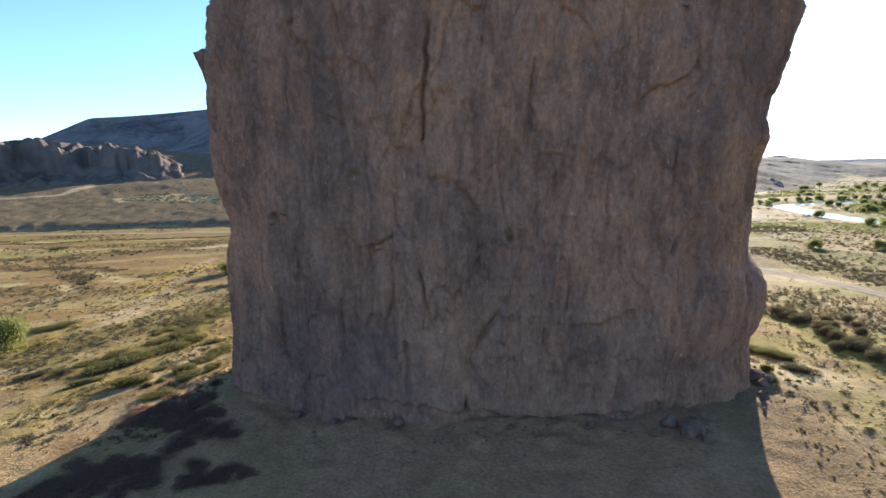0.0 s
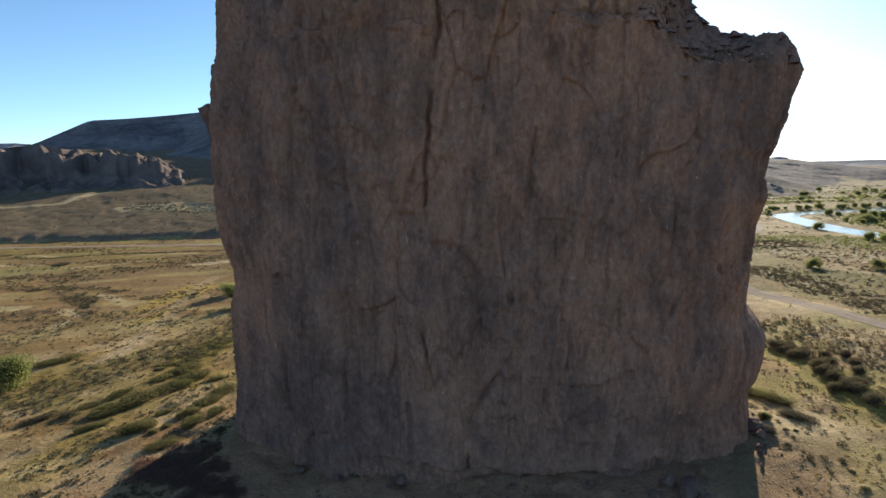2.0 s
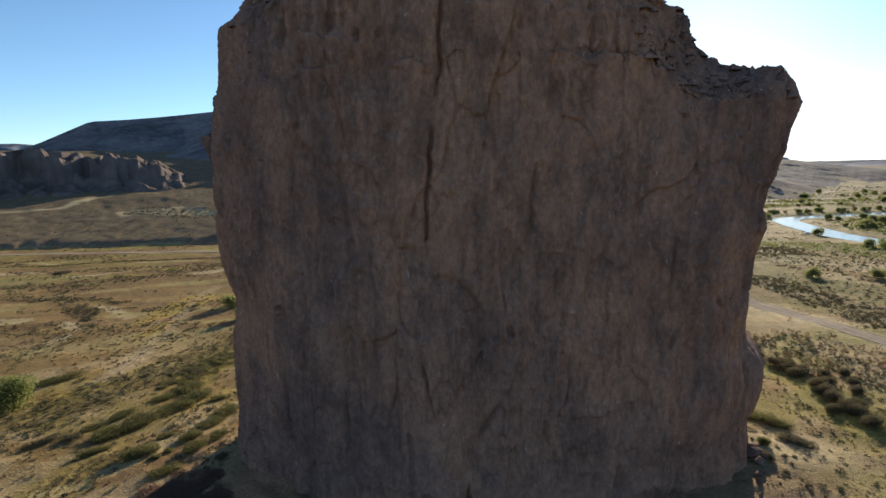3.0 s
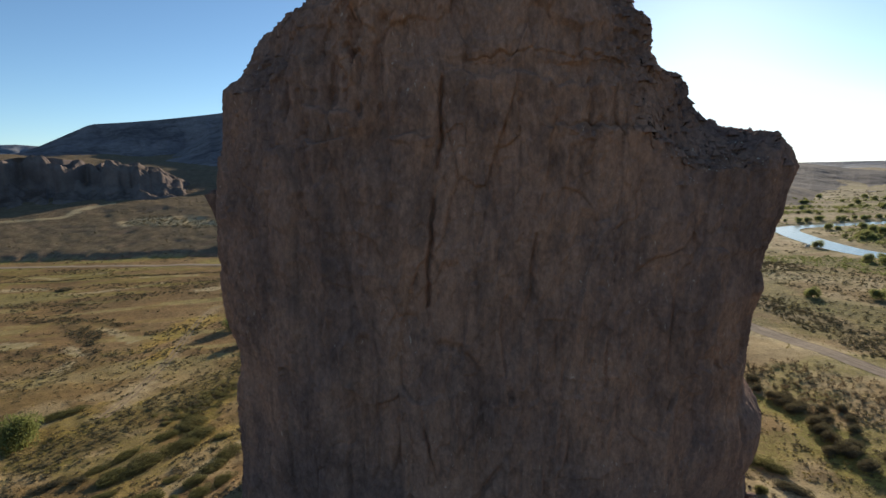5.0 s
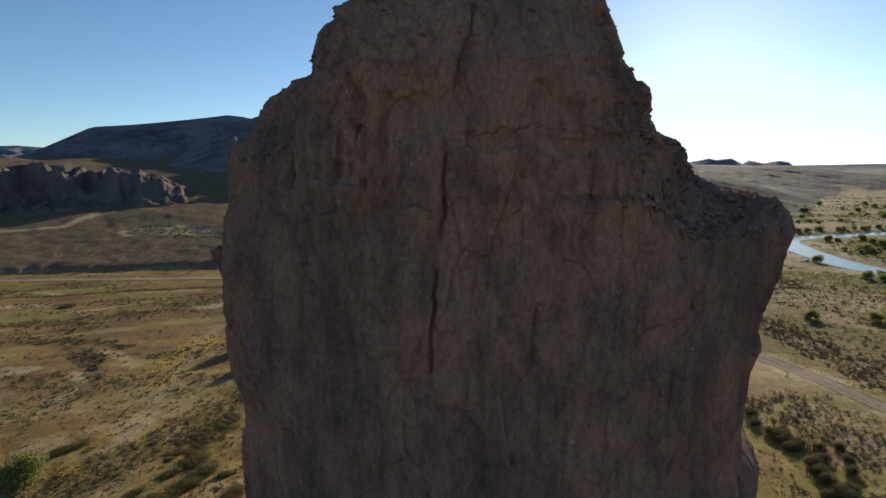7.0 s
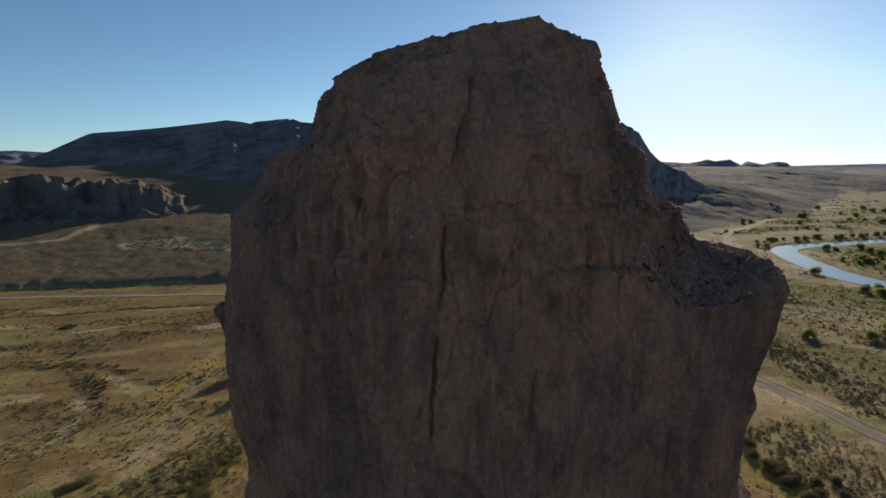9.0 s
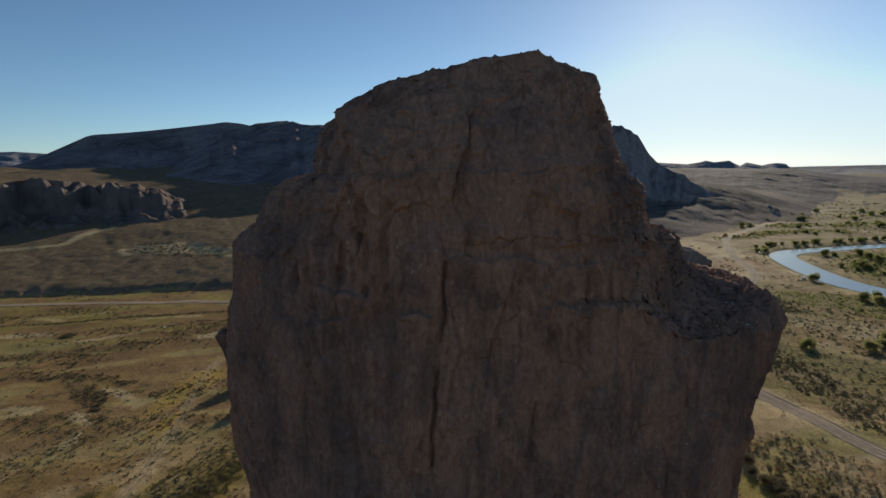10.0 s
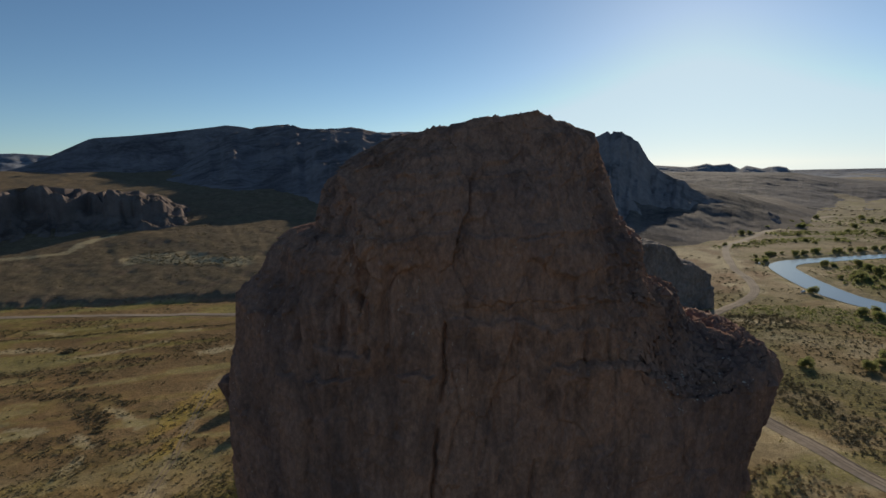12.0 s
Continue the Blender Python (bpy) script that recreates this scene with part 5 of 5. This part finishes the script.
tufts += ground_places(3000, (62, 150, 78, 220), (0.25, 0.8), 423, keep=lean)
tufts += ground_places(1600, (150, 300, 230, 420), (0.4, 1.0), 424, keep=lean)
tagged(new("grass_tufts", scatter_mesh("grass_tufts", SMALL_DRY, tufts, MAT_DRY)), "dry yellow grass tufts over the valley floor", "grass", kind="stuff")


# leaves of the farther trees, lightened to paint in haze
MAT_WILLOW = leaf_material("willow_leaves", [(0.14, 0.155, 0.065), (0.2, 0.215, 0.09), (0.27, 0.275, 0.12)], (0.27, 0.25, 0.14), 0.65)
MAT_POPLAR = leaf_material("poplar_leaves", [(0.11, 0.135, 0.045), (0.165, 0.19, 0.065), (0.23, 0.245, 0.09)], (0.22, 0.21, 0.1))


bushes = ground_places(3200, (400, 780, 800, 1040), (1.5, 4.2), 441, keep=lambda x, y: np.maximum(zone(x, y, FAR_BANK, 30), zone(x, y, FAR_BELT, 32)))
bushes += ground_places(1500, (400, 600, 540, 690), (1.2, 3.4), 442, keep=lambda x, y: zone(x, y, BEND, 30))
bushes += ground_places(1500, (230, 370, 390, 500), (0.9, 2.2), 443, keep=lambda x, y: zone(x, y, OLIVE_FAR, 28))
bushes += ground_places(1600, (390, 1000, 690, 860), (1.2, 3.6), 445, keep=lambda x, y: np.exp(-((line_distance(x, y, RIVER_LINE) - 30) / 12) ** 2) * 0.8)
bushes += ground_places(2200, (560, 1200, 850, 1250), (1.5, 4.5), 446, keep=lambda x, y: smooth(0.0, 0.35, fbm((x * 0.9 - y * 0.44) / 120, (x * 0.44 + y * 0.9) / 26, octaves=4, seed=37)))
tagged(new("valley_bushes", scatter_mesh("valley_bushes", [leaf_cloud(40, 0.2, 380 + k, 5, 0.7) for k in range(5)], bushes, MAT_WILLOW)), "olive green bushes over the river flats", "bushes", kind="stuff")


def trunk_mesh(seed, height, girth):
    """A tapered trunk that parts into limbs."""
    r = np.random.RandomState(seed)
    v, f = [], []

    def limb(a, b, w0, w1, bend):
        base, k, rings = len(v), 6, 5
        for i in range(rings):
            t = i / (rings - 1)
            c = a + (b - a) * t + bend * math.sin(math.pi * t)
            for q in range(k):
                w = w0 + (w1 - w0) * t
                v.append(c + w * np.array([math.cos(q * 1.047), math.sin(q * 1.047), 0.0]))
        for i in range(rings - 1):
            for q in range(k):
                f.append([base + i * k + q, base + i * k + (q + 1) % k, base + (i + 1) * k + (q + 1) % k, base + (i + 1) * k + q])

    fork = np.array([0, 0, height * 0.35])
    limb(np.zeros(3), fork, girth, girth * 0.7, r.normal(size=3) * 0.1)
    for i in range(6):
        ang = i * 1.05 + r.uniform(-0.3, 0.3)
        limb(fork, fork + np.array([math.cos(ang) * height * 0.32, math.sin(ang) * height * 0.32, height * r.uniform(0.25, 0.55)]), girth * 0.55, girth * 0.12, r.normal(size=3) * 0.25)
    return mesh_of("trunk", [tuple(q) for q in v], f, MAT_BARK)


def tree(seed, height, spread, leaves=8000, foliage=MAT_WILLOW):
    v, f = leaf_cloud(leaves, 0.036, seed, 18, 1.0, 0.25)
    v = v * np.array([spread, spread, height * 0.72])
    ob = new("tree")
    part("trunk", trunk_mesh(seed, height, height * 0.035), ob, "short grey-brown trunk with spreading limbs")
    part("crown", mesh_of("crown", v.tolist(), f.tolist(), foliage, shade=False), ob)
    return ob


TREES = [tree(501, 8.0, 4.8, foliage=MAT_POPLAR), tree(502, 7.0, 4.6), tree(503, 7.6, 4.5)]
WILLOW, POPLAR = "bushy green riverside tree with a rounded crown", "rounded green tree on the open steppe"
placed = [(0, -131.6, 164, 1.62, POPLAR, ""), (1, -111, 289, 1.2, POPLAR, ""), (2, -96, 266, 1.1, POPLAR, ""), (1, 223, 336, 1.05, POPLAR, ""), (2, 258, 330, 1.0, POPLAR, ""), (2, 280, 345, 1.15, POPLAR, ""), (1, 271, 337, 0.9, POPLAR, ""), (2, 355, 532, 1.25, WILLOW, "riverside trees"), (1, 343, 450, 1.15, WILLOW, "riverside trees"), (0, 359, 456, 1.0, WILLOW, "riverside trees"), (0, 349, 440, 1.1, WILLOW, "riverside trees")]
rng = random.Random(23)
for line, wide, count in ((FAR_BANK, 12, 16), (FAR_BELT, 14, 16), (BEND, 16, 14), ([(400, 690), (420, 735), (445, 765)], 5, 8)):
    path = spline(line, 4.0)
    for k in range(count):
        q = path[rng.randrange(len(path))]
        placed.append((rng.randrange(3), q[0] + rng.gauss(0, wide), q[1] + rng.gauss(0, wide), rng.uniform(0.35, 0.9), WILLOW, "riverside trees"))
for x, y in ((454, 600), (440, 578), (462, 606), (470, 590), (448, 590), (480, 615), (497, 668), (490, 640), (505, 645), (471, 673), (462, 668), (520, 640), (530, 620), (510, 600), (560, 660), (545, 600)):
    placed.append((rng.randrange(3), x + rng.uniform(-4, 4), y + rng.uniform(-4, 4), rng.uniform(0.8, 1.5), WILLOW, "riverside trees"))
for k in range(26):
    placed.append((rng.randrange(3), 436 + 10 * k + rng.uniform(-5, 5), 752 + 1.5 * k + rng.uniform(-2, 14), rng.uniform(0.6, 1.2), WILLOW, "riverside trees"))
for k in range(40):
    placed.append((rng.randrange(3), rng.uniform(520, 1000), rng.uniform(840, 1250), rng.uniform(0.8, 1.7), WILLOW, "riverside trees"))
placed = [(p[0] if p[4] == POPLAR else 1 + p[0] % 2, *p[1:]) for p in placed]
placed = [p for p in placed if line_distance(np.array([p[1]]), np.array([p[2]]), RIVER_LINE)[0] > 20]
first = set()
for k, x, y, s, label, group in placed:
    m = pose(x, y, height_at(x, y) - 0.1, 0, 0, rng.uniform(0, 360))
    if k in first:
        ob = copy_thing(TREES[k], m)
    else:
        ob = TREES[k]
        ob.matrix_basis = m
        first.add(k)
    ob.scale = (s, s, s)
    tagged(ob, label, "tree", group or "steppe trees")


# ---- dirt tracks ----
def wheel_track(points, gap, label):
    line = spline(points, 2.0)
    t = np.gradient(line, axis=0)
    t /= np.hypot(t[:, 0], t[:, 1])[:, None]
    holder = new("dirt_track")
    tagged(holder, label, "track", kind="structure")
    for side in (-1, 1):
        off = side * gap / 2 + np.linspace(-0.45, 0.45, 3)
        x, y = line[:, :1] - t[:, 1:] * off[None], line[:, 1:] + t[:, :1] * off[None]
        part("wheel_rut", grid_mesh("wheel_rut", x, y, ground_height(x, y) + 0.06, MAT_TRACK, flip=True), holder)
    return holder


wheel_track(TRACK, 2.2, "pale two-rut dirt track over dry grass")
wheel_track(TRACK_BACK, 2.2, "pale two-rut dirt track over bare soil")
